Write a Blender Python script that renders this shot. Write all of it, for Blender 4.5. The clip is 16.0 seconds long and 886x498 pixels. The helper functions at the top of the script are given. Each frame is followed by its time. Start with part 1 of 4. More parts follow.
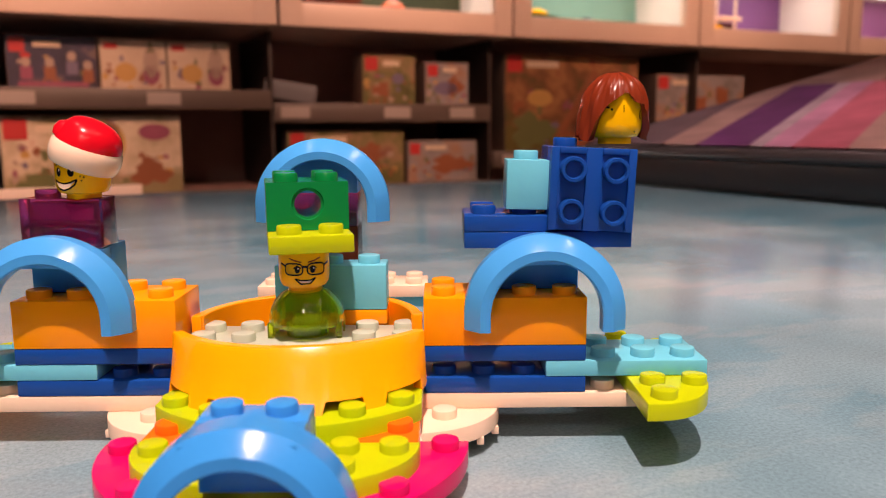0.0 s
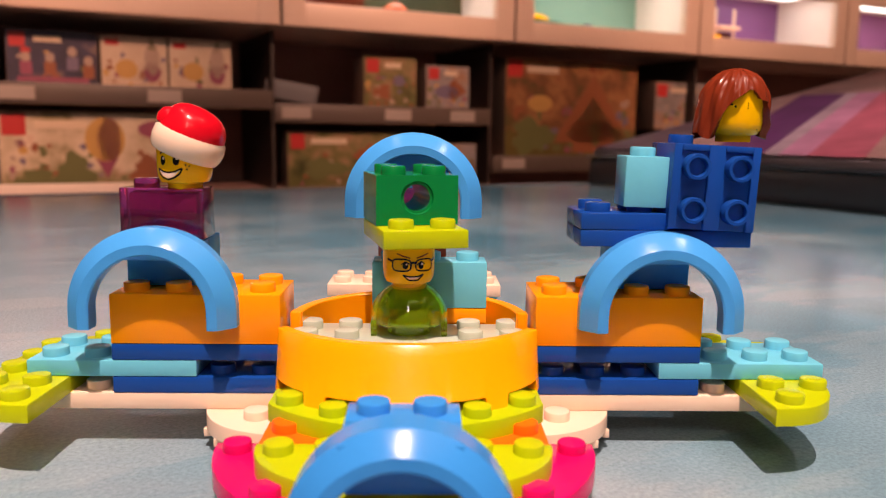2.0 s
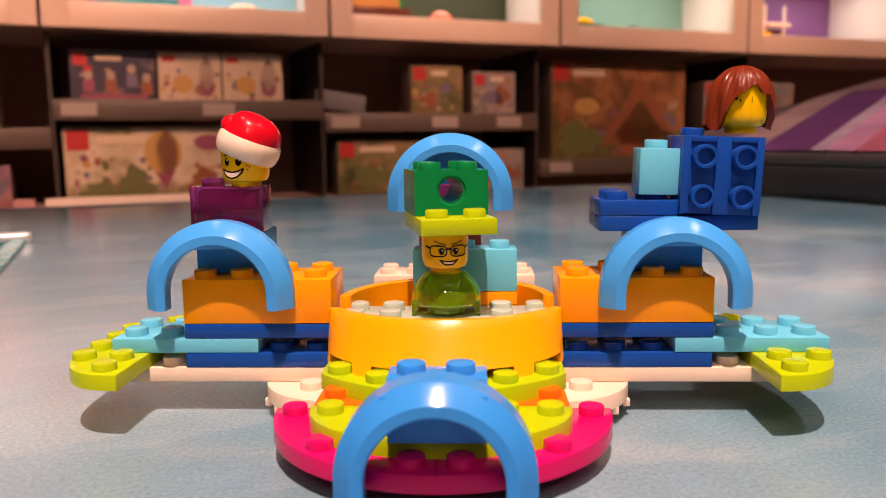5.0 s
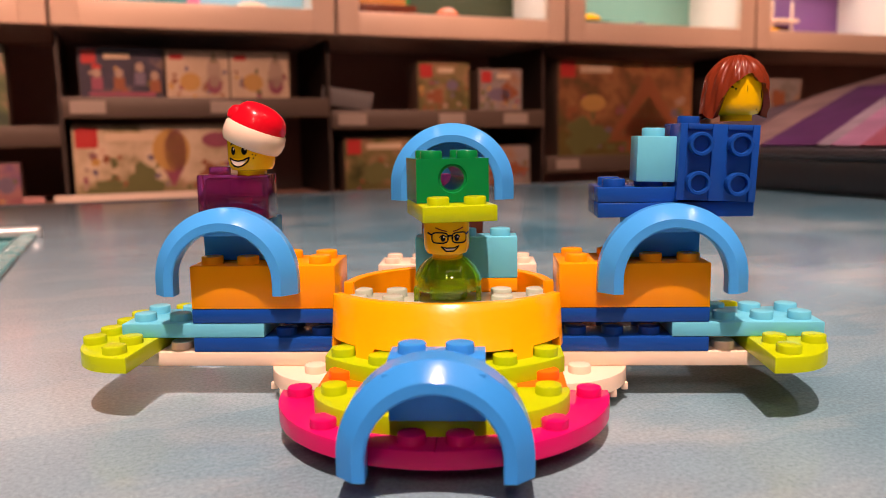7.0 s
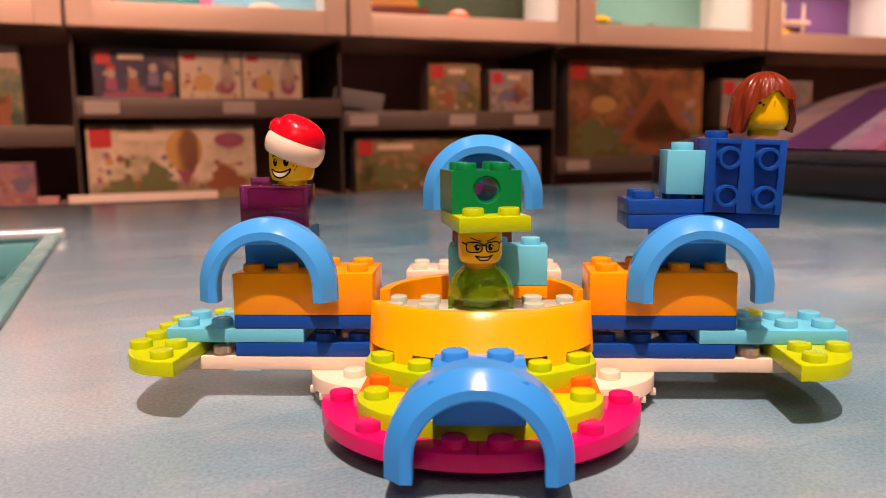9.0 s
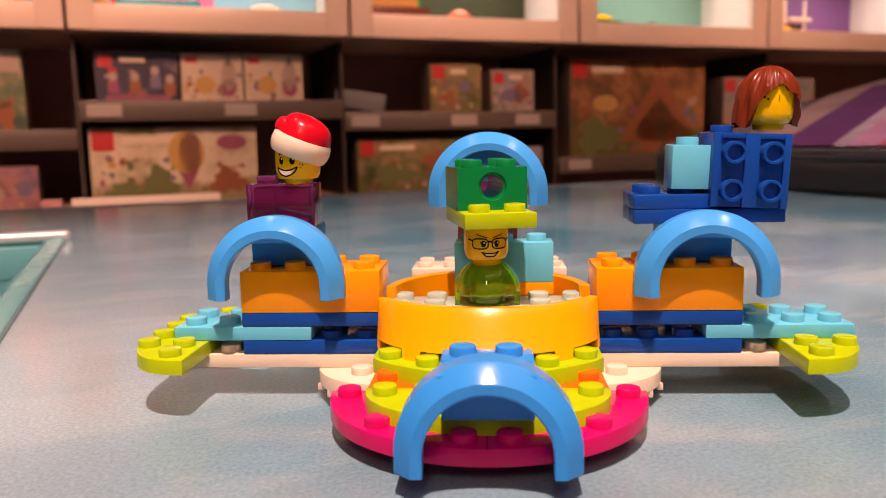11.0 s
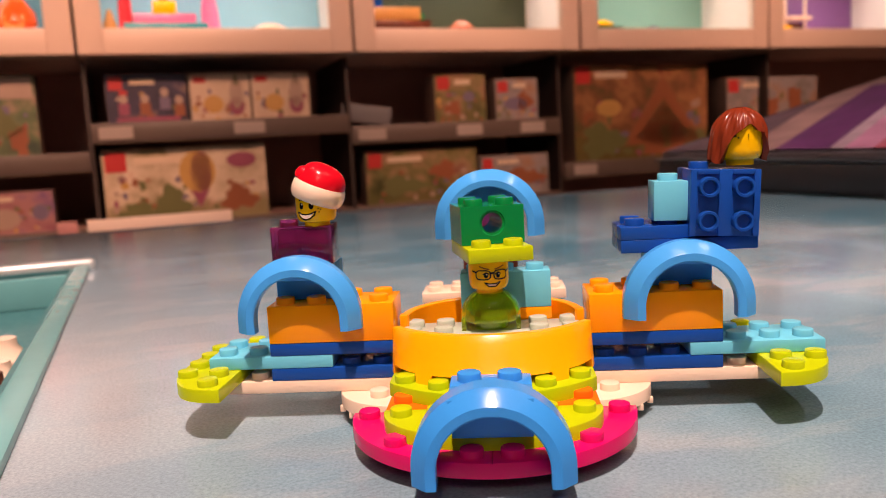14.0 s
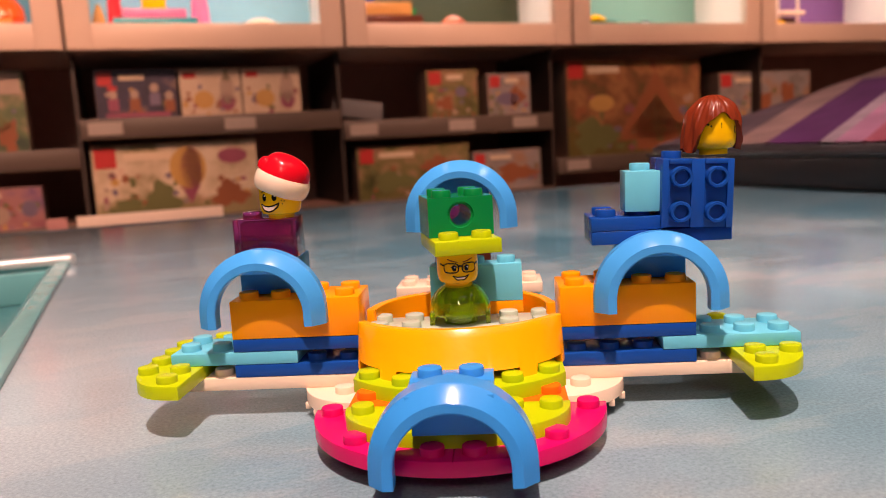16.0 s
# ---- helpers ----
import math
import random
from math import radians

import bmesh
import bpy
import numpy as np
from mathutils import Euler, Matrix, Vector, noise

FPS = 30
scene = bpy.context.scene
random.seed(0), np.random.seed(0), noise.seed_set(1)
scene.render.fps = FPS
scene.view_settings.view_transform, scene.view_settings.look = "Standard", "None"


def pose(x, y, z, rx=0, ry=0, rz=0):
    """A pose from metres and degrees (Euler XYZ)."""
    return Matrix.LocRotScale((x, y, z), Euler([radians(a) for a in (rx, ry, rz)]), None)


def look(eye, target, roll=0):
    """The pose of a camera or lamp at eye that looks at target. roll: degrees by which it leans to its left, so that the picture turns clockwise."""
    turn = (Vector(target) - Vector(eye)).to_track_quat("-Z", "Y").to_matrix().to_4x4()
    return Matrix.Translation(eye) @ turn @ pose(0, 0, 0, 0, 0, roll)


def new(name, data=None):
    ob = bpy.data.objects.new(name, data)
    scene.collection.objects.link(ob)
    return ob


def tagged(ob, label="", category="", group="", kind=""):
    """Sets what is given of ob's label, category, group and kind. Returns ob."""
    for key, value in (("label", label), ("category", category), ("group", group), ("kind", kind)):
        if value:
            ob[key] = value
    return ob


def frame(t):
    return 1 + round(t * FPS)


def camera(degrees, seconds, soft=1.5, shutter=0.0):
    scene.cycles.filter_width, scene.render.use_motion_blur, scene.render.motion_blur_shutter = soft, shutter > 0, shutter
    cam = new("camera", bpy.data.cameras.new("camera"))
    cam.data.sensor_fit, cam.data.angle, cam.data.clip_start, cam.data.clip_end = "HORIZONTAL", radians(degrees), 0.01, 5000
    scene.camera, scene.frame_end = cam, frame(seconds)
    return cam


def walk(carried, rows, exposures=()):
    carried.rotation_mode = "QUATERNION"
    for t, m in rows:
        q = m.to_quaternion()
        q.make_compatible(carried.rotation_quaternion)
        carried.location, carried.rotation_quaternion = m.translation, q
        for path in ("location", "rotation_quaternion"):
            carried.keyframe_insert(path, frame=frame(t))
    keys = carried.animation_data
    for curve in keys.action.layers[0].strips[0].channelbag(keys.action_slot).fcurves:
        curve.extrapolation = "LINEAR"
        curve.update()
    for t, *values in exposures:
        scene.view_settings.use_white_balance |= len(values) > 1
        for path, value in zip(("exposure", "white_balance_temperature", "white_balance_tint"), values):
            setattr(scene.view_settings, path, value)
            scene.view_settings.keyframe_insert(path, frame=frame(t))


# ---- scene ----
cam = camera(58.46, 16.0, soft=0.8)
cam.data.dof.use_dof = True
cam.data.dof.focus_distance = 0.176
cam.data.dof.aperture_fstop = 24.0
# seconds, eye, target, roll
PATH = [
    (0, (0.02696, -0.15822, 0.06204), (0.02826, 0.03947, 0.03179), -0.38),
    (0.5, (0.04326, -0.13390, 0.06073), (0.04874, 0.06369, 0.03022), -0.24),
    (1, (0.04652, -0.12332, 0.06160), (0.05582, 0.07390, 0.02972), -0.29),
    (1.5, (0.02256, -0.14237, 0.05822), (0.03038, 0.05509, 0.02741), 0.60),
    (2, (0.00315, -0.15388, 0.05993), (0.00750, 0.04393, 0.03073), 0.70),
    (2.5, (0.01067, -0.16170, 0.06101), (0.01211, 0.03625, 0.03254), 0.32),
    (3, (0.01083, -0.16471, 0.05640), (0.00938, 0.03336, 0.02874), -0.13),
    (3.5, (0.01039, -0.16706, 0.06081), (0.00696, 0.03102, 0.03338), -0.55),
    (4, (0.00671, -0.16774, 0.06512), (0.00140, 0.03032, 0.03784), -0.83),
    (4.5, (0.00787, -0.16860, 0.06186), (0.00086, 0.02939, 0.03450), -0.86),
    (5, (0.00659, -0.17106, 0.05836), (-0.00173, 0.02686, 0.03080), -0.73),
    (7.5, (0.00818, -0.17491, 0.05644), (-0.00257, 0.02280, 0.02828), -0.98),
    (8, (0.00559, -0.17500, 0.05808), (-0.00577, 0.02267, 0.02985), -1.01),
    (8.5, (0.00152, -0.17715, 0.05801), (-0.01025, 0.02049, 0.02975), -0.85),
    (9, (0.00235, -0.18059, 0.05940), (-0.00973, 0.01705, 0.03128), -0.67),
    (11.5, (0.00069, -0.18147, 0.05791), (-0.01196, 0.01617, 0.03003), -1.39),
    (12, (-0.00243, -0.18172, 0.05644), (-0.01489, 0.01600, 0.02899), -1.63),
    (12.5, (0.00570, -0.18130, 0.05996), (-0.00683, 0.01646, 0.03286), -1.94),
    (13, (0.00679, -0.19233, 0.06691), (-0.00626, 0.00544, 0.04016), -2.30),
    (13.5, (0.00428, -0.19333, 0.06042), (-0.00991, 0.00442, 0.03406), -2.72),
    (14, (0.00384, -0.19889, 0.06762), (-0.01132, -0.00121, 0.04127), -3.09),
    (14.5, (0.00410, -0.19880, 0.06699), (-0.01189, -0.00122, 0.04044), -3.42),
    (15, (0.00723, -0.19674, 0.06900), (-0.00880, 0.00082, 0.04229), -3.55),
    (15.5, (0.00669, -0.19269, 0.06545), (-0.00869, 0.00490, 0.03858), -3.43),
    (16, (0.01030, -0.19358, 0.06569), (-0.00377, 0.00404, 0.03832), -3.21),
]
walk(cam, [(t, look(eye, target, roll)) for t, eye, target, roll in PATH], [(0.0, 0.0), (16.0, 0.0)])

# ------------------------------------------------------------------ light
P, H, LIFT = 0.008, 0.0032, 0.007        # stud pitch, plate height, underside of the long arms over the table
TURN = radians(25.0)                     # the shop's shelves and table stand turned to the toy
ROOM = Matrix.Rotation(TURN, 4, 'Z')

world = bpy.data.worlds.new("shop_air")
world.use_nodes = True
world.node_tree.nodes["Background"].inputs[0].default_value = (1.0, 0.72, 0.52, 1)
world.node_tree.nodes["Background"].inputs[1].default_value = 0.08
scene.world = world


def lamp(name, kind, m, watts, colour, size=0.1, size_y=None, blend=0.5, cone=60):
    data = bpy.data.lights.new(name, kind)
    data.energy, data.color = watts, colour
    if kind == 'AREA':
        data.size = size
        if size_y:
            data.shape, data.size_y = 'RECTANGLE', size_y
    else:
        data.shadow_soft_size = size
    if kind == 'SPOT':
        data.spot_size, data.spot_blend = radians(cone), blend
    ob = new(name, data)
    ob.matrix_world = m
    return ob


WARM = (1.0, 0.68, 0.55)
KEY = (1.0, 0.69, 0.585)
lamp("ceiling_and_fill_spot", 'SPOT', look((0.02, -0.62, 1.62), (-0.03, 0.02, 0.02)), 208, KEY, 0.014, cone=35, blend=0.9)
lamp("ceiling_and_fill_spot", 'SPOT', look((0.62, -2.1, 1.70), (0.0, 0.0, 0.02)), 6, WARM, 0.03, cone=26)
lamp("ceiling_and_fill_spot", 'SPOT', look((0.80, -2.2, 1.70), (0.0, 0.0, 0.02)), 6, WARM, 0.03, cone=26)
lamp("ceiling_track", 'AREA', look((-0.10, -2.0, 1.78), (-0.10, -1.6, 0.6)), 20, KEY, 0.14, 1.3)
# added soft fill for the table and the dark shelves, no known fitting
lamp("fill_panel", 'AREA', ROOM @ pose(0.3, -0.7, 1.74), 6.5, (1.0, 0.72, 0.60), 1.8, 0.9)
# added fill spot that brightens the table's left side
lamp("ceiling_and_fill_spot", 'SPOT', look((-0.55, 0.10, 1.70), (-0.34, 0.09, 0.0)), 30, (1.0, 0.74, 0.67), 0.05, cone=27, blend=1.0)
# added fill spot for the sloping display and the table's right side
lamp("ceiling_and_fill_spot", 'SPOT', ROOM @ look((0.9, -0.4, 1.72), (0.56, 0.22, 0.0)), 140, (1.0, 0.74, 0.67), 0.06, cone=40, blend=1.0)
# added warm fill spots that lift the shelves and cabinets, unseen themselves
for x, watts in ((-0.55, 250), (0.25, 185), (1.05, 160), (1.85, 160)):
    lamp("shelf_fill_spot", 'SPOT', ROOM @ look((x, -0.75, 1.72), (x, 1.62, 0.14)), watts, (1.0, 0.48, 0.32), 0.08, cone=33, blend=1.0)


# -------------------------------------------------------------- materials
def material(name, colour, rough=0.5, metal=0.0, vary=0.08, scale=40.0, bump=0.0, bump_scale=200.0, coat=0.0,
             transmission=0.0, ior=1.5, emit=0.0, sss=0.0):
    mat = bpy.data.materials.new(name)
    mat.use_nodes = True
    nt = mat.node_tree
    b = nt.nodes["Principled BSDF"]
    b.inputs["Roughness"].default_value = rough
    b.inputs["Metallic"].default_value = metal
    b.inputs["IOR"].default_value = ior
    b.inputs["Coat Weight"].default_value = coat
    b.inputs["Transmission Weight"].default_value = transmission
    if sss:
        b.inputs["Subsurface Weight"].default_value = sss
        b.inputs["Subsurface Radius"].default_value = (0.004, 0.002, 0.001)
        b.inputs["Subsurface Scale"].default_value = 0.5
    if emit:
        b.inputs["Emission Color"].default_value = (*colour, 1)
        b.inputs["Emission Strength"].default_value = emit
    tc = nt.nodes.new("ShaderNodeTexCoord")
    n1 = nt.nodes.new("ShaderNodeTexNoise")
    n1.inputs["Scale"].default_value, n1.inputs["Detail"].default_value = scale, 6
    nt.links.new(tc.outputs["Object"], n1.inputs["Vector"])
    ramp = nt.nodes.new("ShaderNodeMix")
    ramp.data_type = 'RGBA'
    ramp.inputs[6].default_value = (*[c * (1 - vary) for c in colour], 1)
    ramp.inputs[7].default_value = (*[min(1, c * (1 + vary)) for c in colour], 1)
    nt.links.new(n1.outputs[0], ramp.inputs[0])
    nt.links.new(ramp.outputs[2], b.inputs["Base Color"])
    rr = nt.nodes.new("ShaderNodeMapRange")
    rr.inputs[3].default_value, rr.inputs[4].default_value = max(0.02, rough * 0.75), min(1, rough * 1.25)
    n2 = nt.nodes.new("ShaderNodeTexNoise")
    n2.inputs["Scale"].default_value, n2.inputs["Detail"].default_value = bump_scale, 4
    nt.links.new(tc.outputs["Object"], n2.inputs["Vector"])
    nt.links.new(n2.outputs[0], rr.inputs[0])
    nt.links.new(rr.outputs[0], b.inputs["Roughness"])
    if bump:
        bp = nt.nodes.new("ShaderNodeBump")
        bp.inputs["Strength"].default_value, bp.inputs["Distance"].default_value = bump, 0.001
        nt.links.new(n2.outputs[0], bp.inputs["Height"])
        nt.links.new(bp.outputs[0], b.inputs["Normal"])
    return mat


def plastic(name, r, g, b):
    """Glossy moulded plastic; the colour is given as it is seen on a chart (0 to 255)."""
    lin = [((c / 255 + 0.055) / 1.055) ** 2.4 if c > 10 else c / 3295 for c in (r, g, b)]
    mat = material(name, lin, 0.21, vary=0.05, scale=60, bump=0.04, bump_scale=500, ior=1.5)
    mat.node_tree.nodes["Principled BSDF"].inputs["Specular IOR Level"].default_value = 0.30
    return mat


BLUE = plastic("medium_blue_plastic", 58, 146, 228)
# the same blue made paler, for the brighter light on three arches
BLUE_LIT = plastic("medium_blue_plastic_lit", 72, 160, 236)
DARKBLUE = plastic("blue_plastic", 22, 72, 158)
ORANGE = plastic("orange_brick_plastic", 255, 156, 6)
HULL = plastic("light_orange_plastic", 255, 164, 4)
DEEPORANGE = plastic("orange_plastic", 245, 105, 15)
LIME = plastic("lime_plastic", 172, 195, 10)
LEMON = plastic("yellow_lime_plastic", 180, 196, 10)
GREEN = plastic("green_plastic", 10, 125, 62)
AQUA = plastic("light_aqua_plastic", 108, 196, 222)
WHITE = plastic("white_plastic", 238, 210, 186)
PALE = plastic("pale_aqua_white_plastic", 182, 192, 175)
MAGENTA = plastic("magenta_plastic", 208, 10, 98)
YELLOW = plastic("yellow_plastic", 255, 192, 2)
RED = plastic("red_plastic", 215, 15, 35)
HAIR = plastic("reddish_brown_plastic", 122, 47, 26)
BLACK = plastic("black_print", 22, 16, 14)
BROWN = plastic("dark_brown_plastic", 88, 48, 36)
STEEL = plastic("sand_blue_plastic", 92, 128, 142)
SMOKE = plastic("dark_grey_plastic", 62, 72, 78)
PURPLE = material("clear_purple_plastic", (0.52, 0.06, 0.27), 0.03, vary=0.02, transmission=0.92, ior=1.42, coat=0.6)
CLEARLIME = material("clear_lime_plastic", (0.60, 0.86, 0.02), 0.03, vary=0.02, transmission=0.88, ior=1.3, coat=0.8)


# ---------------------------------------------------------------- helpers
def to_mesh(bm, name, mats, angle=35):
    me = bpy.data.meshes.new(name)
    bmesh.ops.recalc_face_normals(bm, faces=bm.faces)
    for f in bm.faces:
        f.smooth = True
    bm.to_mesh(me)
    bm.free()
    for m in mats:
        me.materials.append(m)
    me.set_sharp_from_angle(angle=radians(angle))
    return me


def part(name, bm, mats, parent=None, label="", m=None, angle=35):
    mats = mats if isinstance(mats, (list, tuple)) else [mats]
    ob = new(name, to_mesh(bm, name, mats, angle))
    if m is not None:
        ob.matrix_world = m
    if parent is not None:
        ob.parent = parent
    if label:
        tagged(ob, label)
    return ob


def thing(name, label, category, group="", kind="", m=None):
    ob = new(name)
    ob.empty_display_size = 0.01
    if m is not None:
        ob.matrix_world = m
    return tagged(ob, label, category, group, kind)


def box(bm, x0, x1, y0, y1, z0, z1, bevel=0.0, seg=2, mi=0):
    made = bmesh.ops.create_cube(bm, size=1.0, matrix=Matrix.Translation(((x0 + x1) / 2, (y0 + y1) / 2, (z0 + z1) / 2))
                                 @ Matrix.Diagonal((x1 - x0, y1 - y0, z1 - z0, 1)))
    vs = made["verts"]
    fs = set(f for v in vs for f in v.link_faces)
    for f in fs:
        f.material_index = mi
    if bevel:
        es = list(set(e for v in vs for e in v.link_edges))
        for f in bmesh.ops.bevel(bm, geom=es, offset=bevel, segments=seg, affect='EDGES', profile=0.5)["faces"]:
            f.material_index = mi


def lathe(bm, profile, m=Matrix(), n=28, mi=0, ends=True):
    """A turned solid from (radius, height) pairs, from the bottom up."""
    rings = []
    for r, z in profile:
        rings.append([bm.verts.new(m @ Vector((r * math.cos(2 * math.pi * k / n), r * math.sin(2 * math.pi * k / n), z))) for k in range(n)])
    for a, b in zip(rings, rings[1:]):
        for k in range(n):
            bm.faces.new((a[k], a[(k + 1) % n], b[(k + 1) % n], b[k])).material_index = mi
    if ends:
        bm.faces.new(rings[0][::-1]).material_index = mi
        bm.faces.new(rings[-1]).material_index = mi


STUDS = {}


def stud(ob, x, y, z, m=Matrix()):
    """A moulded stud with a rounded rim on a brick; x, y in pitches, z in plates. Studs of one colour share a mesh."""
    mat = ob.data.materials[0]
    if mat.name not in STUDS:
        bm = bmesh.new()
        r = 0.0024
        lathe(bm, [(r, -0.0001), (r, 0.0014), (r - 0.00012, 0.00162), (r - 0.0004, 0.0017)], Matrix(), 26)
        STUDS[mat.name] = to_mesh(bm, "stud", [mat])
    st = new("stud", STUDS[mat.name])
    st.parent = ob
    st.matrix_basis = m @ Matrix.Translation((x * P, y * P, z * H + LIFT))
    return st


def slab(bm, outline, z0, z1, bevel=0.00025, mi=0):
    """A plate with a closed outline (in metres) between two heights."""
    low = [bm.verts.new((x, y, z0)) for x, y in outline]
    high = [bm.verts.new((x, y, z1)) for x, y in outline]
    n = len(low)
    faces = [bm.faces.new(high), bm.faces.new(low[::-1])]
    faces += [bm.faces.new((low[k], low[(k + 1) % n], high[(k + 1) % n], high[k])) for k in range(n)]
    bmesh.ops.recalc_face_normals(bm, faces=faces)
    for f in faces:
        f.material_index = mi
    if bevel:
        es = list(faces[0].edges)
        bmesh.ops.bevel(bm, geom=es, offset=bevel, segments=2, affect='EDGES', profile=0.5)


# ------------------------------------------------------------- the setting
def table_material():
    mat = bpy.data.materials.new("printed_glossy_tabletop")
    mat.use_nodes = True
    nt = mat.node_tree
    b = nt.nodes["Principled BSDF"]
    tc = nt.nodes.new("ShaderNodeTexCoord")

    def noise_node(scale, detail, rough=0.55, stretch=(1, 1, 1)):
        mp = nt.nodes.new("ShaderNodeMapping")
        mp.inputs["Scale"].default_value = stretch
        nt.links.new(tc.outputs["Object"], mp.inputs[0])
        n = nt.nodes.new("ShaderNodeTexNoise")
        n.inputs["Scale"].default_value, n.inputs["Detail"].default_value = scale, detail
        n.inputs["Roughness"].default_value = rough
        nt.links.new(mp.outputs[0], n.inputs["Vector"])
        return n
    big, mid, fine = noise_node(7, 2, 0.4), noise_node(30, 3, 0.45, (1, 0.6, 1)), noise_node(1100, 4, 0.7)
    r1 = nt.nodes.new("ShaderNodeValToRGB")
    r1.color_ramp.elements[0].position, r1.color_ramp.elements[0].color = 0.36, (0.075, 0.195, 0.27, 1)
    r1.color_ramp.elements[1].position, r1.color_ramp.elements[1].color = 0.66, (0.22, 0.315, 0.37, 1)
    e = r1.color_ramp.elements.new(0.5)
    e.color = (0.125, 0.25, 0.325, 1)
    nt.links.new(big.outputs[0], r1.inputs[0])
    m1 = nt.nodes.new("ShaderNodeMix")
    m1.data_type, m1.blend_type = 'RGBA', 'OVERLAY'
    m1.inputs[0].default_value = 0.34
    nt.links.new(r1.outputs[0], m1.inputs[6])
    nt.links.new(mid.outputs[0], m1.inputs[7])
    m2 = nt.nodes.new("ShaderNodeMix")
    m2.data_type, m2.blend_type = 'RGBA', 'OVERLAY'
    m2.inputs[0].default_value = 0.55
    wash = noise_node(19, 5, 0.6, (0.5, 1.3, 1))
    edge = nt.nodes.new("ShaderNodeMapRange")
    edge.inputs[1].default_value, edge.inputs[2].default_value = 0.50, 0.55
    edge.inputs[3].default_value, edge.inputs[4].default_value = 0.0, 0.22
    nt.links.new(wash.outputs[0], edge.inputs[0])
    pale = nt.nodes.new("ShaderNodeMix")
    pale.data_type = 'RGBA'
    pale.inputs[7].default_value = (0.36, 0.42, 0.44, 1)
    nt.links.new(edge.outputs[0], pale.inputs[0])
    nt.links.new(m1.outputs[2], pale.inputs[6])
    # the print's colour pales towards one end, standing in for brighter light there
    sep = nt.nodes.new("ShaderNodeSeparateXYZ")
    nt.links.new(tc.outputs["Object"], sep.inputs[0])
    drift = nt.nodes.new("ShaderNodeMath")
    drift.operation = 'MULTIPLY_ADD'
    drift.inputs[1].default_value = 0.16
    nt.links.new(big.outputs[0], drift.inputs[0])
    nt.links.new(sep.outputs[0], drift.inputs[2])
    end_light = nt.nodes.new("ShaderNodeMapRange")
    end_light.inputs[1].default_value, end_light.inputs[2].default_value = 0.07, -0.06
    end_light.inputs[3].default_value, end_light.inputs[4].default_value = 0.0, 0.6
    nt.links.new(drift.outputs[0], end_light.inputs[0])
    white = nt.nodes.new("ShaderNodeMix")
    white.data_type = 'RGBA'
    white.inputs[7].default_value = (0.46, 0.49, 0.52, 1)
    nt.links.new(end_light.outputs[0], white.inputs[0])
    nt.links.new(pale.outputs[2], white.inputs[6])
    nt.links.new(white.outputs[2], m2.inputs[6])
    nt.links.new(fine.outputs[0], m2.inputs[7])
    nt.links.new(m2.outputs[2], b.inputs["Base Color"])
    rr = nt.nodes.new("ShaderNodeMapRange")
    rr.inputs[3].default_value, rr.inputs[4].default_value = 0.07, 0.13
    nt.links.new(mid.outputs[0], rr.inputs[0])
    nt.links.new(rr.outputs[0], b.inputs["Roughness"])
    b.inputs["IOR"].default_value = 1.36
    b.inputs["Coat Weight"].default_value, b.inputs["Coat Roughness"].default_value = 0.06, 0.13
    bp = nt.nodes.new("ShaderNodeBump")
    bp.inputs["Strength"].default_value, bp.inputs["Distance"].default_value = 0.05, 0.0005
    nt.links.new(fine.outputs[0], bp.inputs["Height"])
    nt.links.new(bp.outputs[0], b.inputs["Normal"])
    return mat


TABLE = table_material()
WALLPAINT = material("warm_wall_paint", (0.60, 0.50, 0.43), 0.8, vary=0.1, scale=3, bump=0.1)
CEILING = material("ceiling_paint", (0.62, 0.56, 0.50), 0.9, vary=0.05, scale=3)
FLOOR = material("shop_floor", (0.26, 0.20, 0.17), 0.45, vary=0.2, scale=5)
DARKSHELF = material("dark_brown_shelf_laminate", (0.30, 0.18, 0.15), 0.5, vary=0.25, scale=12, bump=0.1)
# shelf laminate darkened; the uprights' shade is put into this colour
DARKENED = material("darkened_laminate", (0.034, 0.024, 0.021), 0.55, vary=0.2, scale=12)
LIP = material("grey_shelf_edge", (0.10, 0.075, 0.062), 0.45, vary=0.12, scale=20)
CREAM = material("white_cabinet_lacquer", (0.80, 0.62, 0.50), 0.35, vary=0.04, scale=6)
TAG = material("price_tag_paper", (0.34, 0.29, 0.26), 0.6, vary=0.05)
LEDGE = material("dark_grey_ledge", (0.035, 0.038, 0.045), 0.35, vary=0.15, scale=15)
CHROME = material("brushed_metal_rim", (0.78, 0.76, 0.74), 0.36, metal=0.55, vary=0.05)
TEAL = material("teal_bin_lining", (0.05, 0.17, 0.18), 0.45, vary=0.15, scale=8)

# room shell, in the shop's own axes
FLOOR_Z, CEIL_Z = -0.74, 1.85


def room_piece(name, x0, x1, y0, y1, z0, z1, mat, label, category, bevel=0.0):
    bm = bmesh.new()
    box(bm, x0, x1, y0, y1, z0, z1, bevel)
    return tagged(part(name, bm, mat, m=ROOM), label, category, kind="structure")


room_piece("floor", -3.0, 4.0, -3.0, 2.4, FLOOR_Z - 0.05, FLOOR_Z, FLOOR, "dark brown shop floor", "floor")
room_piece("ceiling", -3.0, 4.0, -3.0, 2.4, CEIL_Z, CEIL_Z + 0.05, CEILING, "plain pale shop ceiling", "ceiling")
room_piece("wall_north", -3.0, 4.0, 1.80, 1.90, FLOOR_Z, CEIL_Z, DARKSHELF, "dark brown wall behind the toy shelves", "wall")
room_piece("wall_south", -3.0, 4.0, -3.1, -3.0, FLOOR_Z, CEIL_Z, WALLPAINT, "warm painted shop wall", "wall")
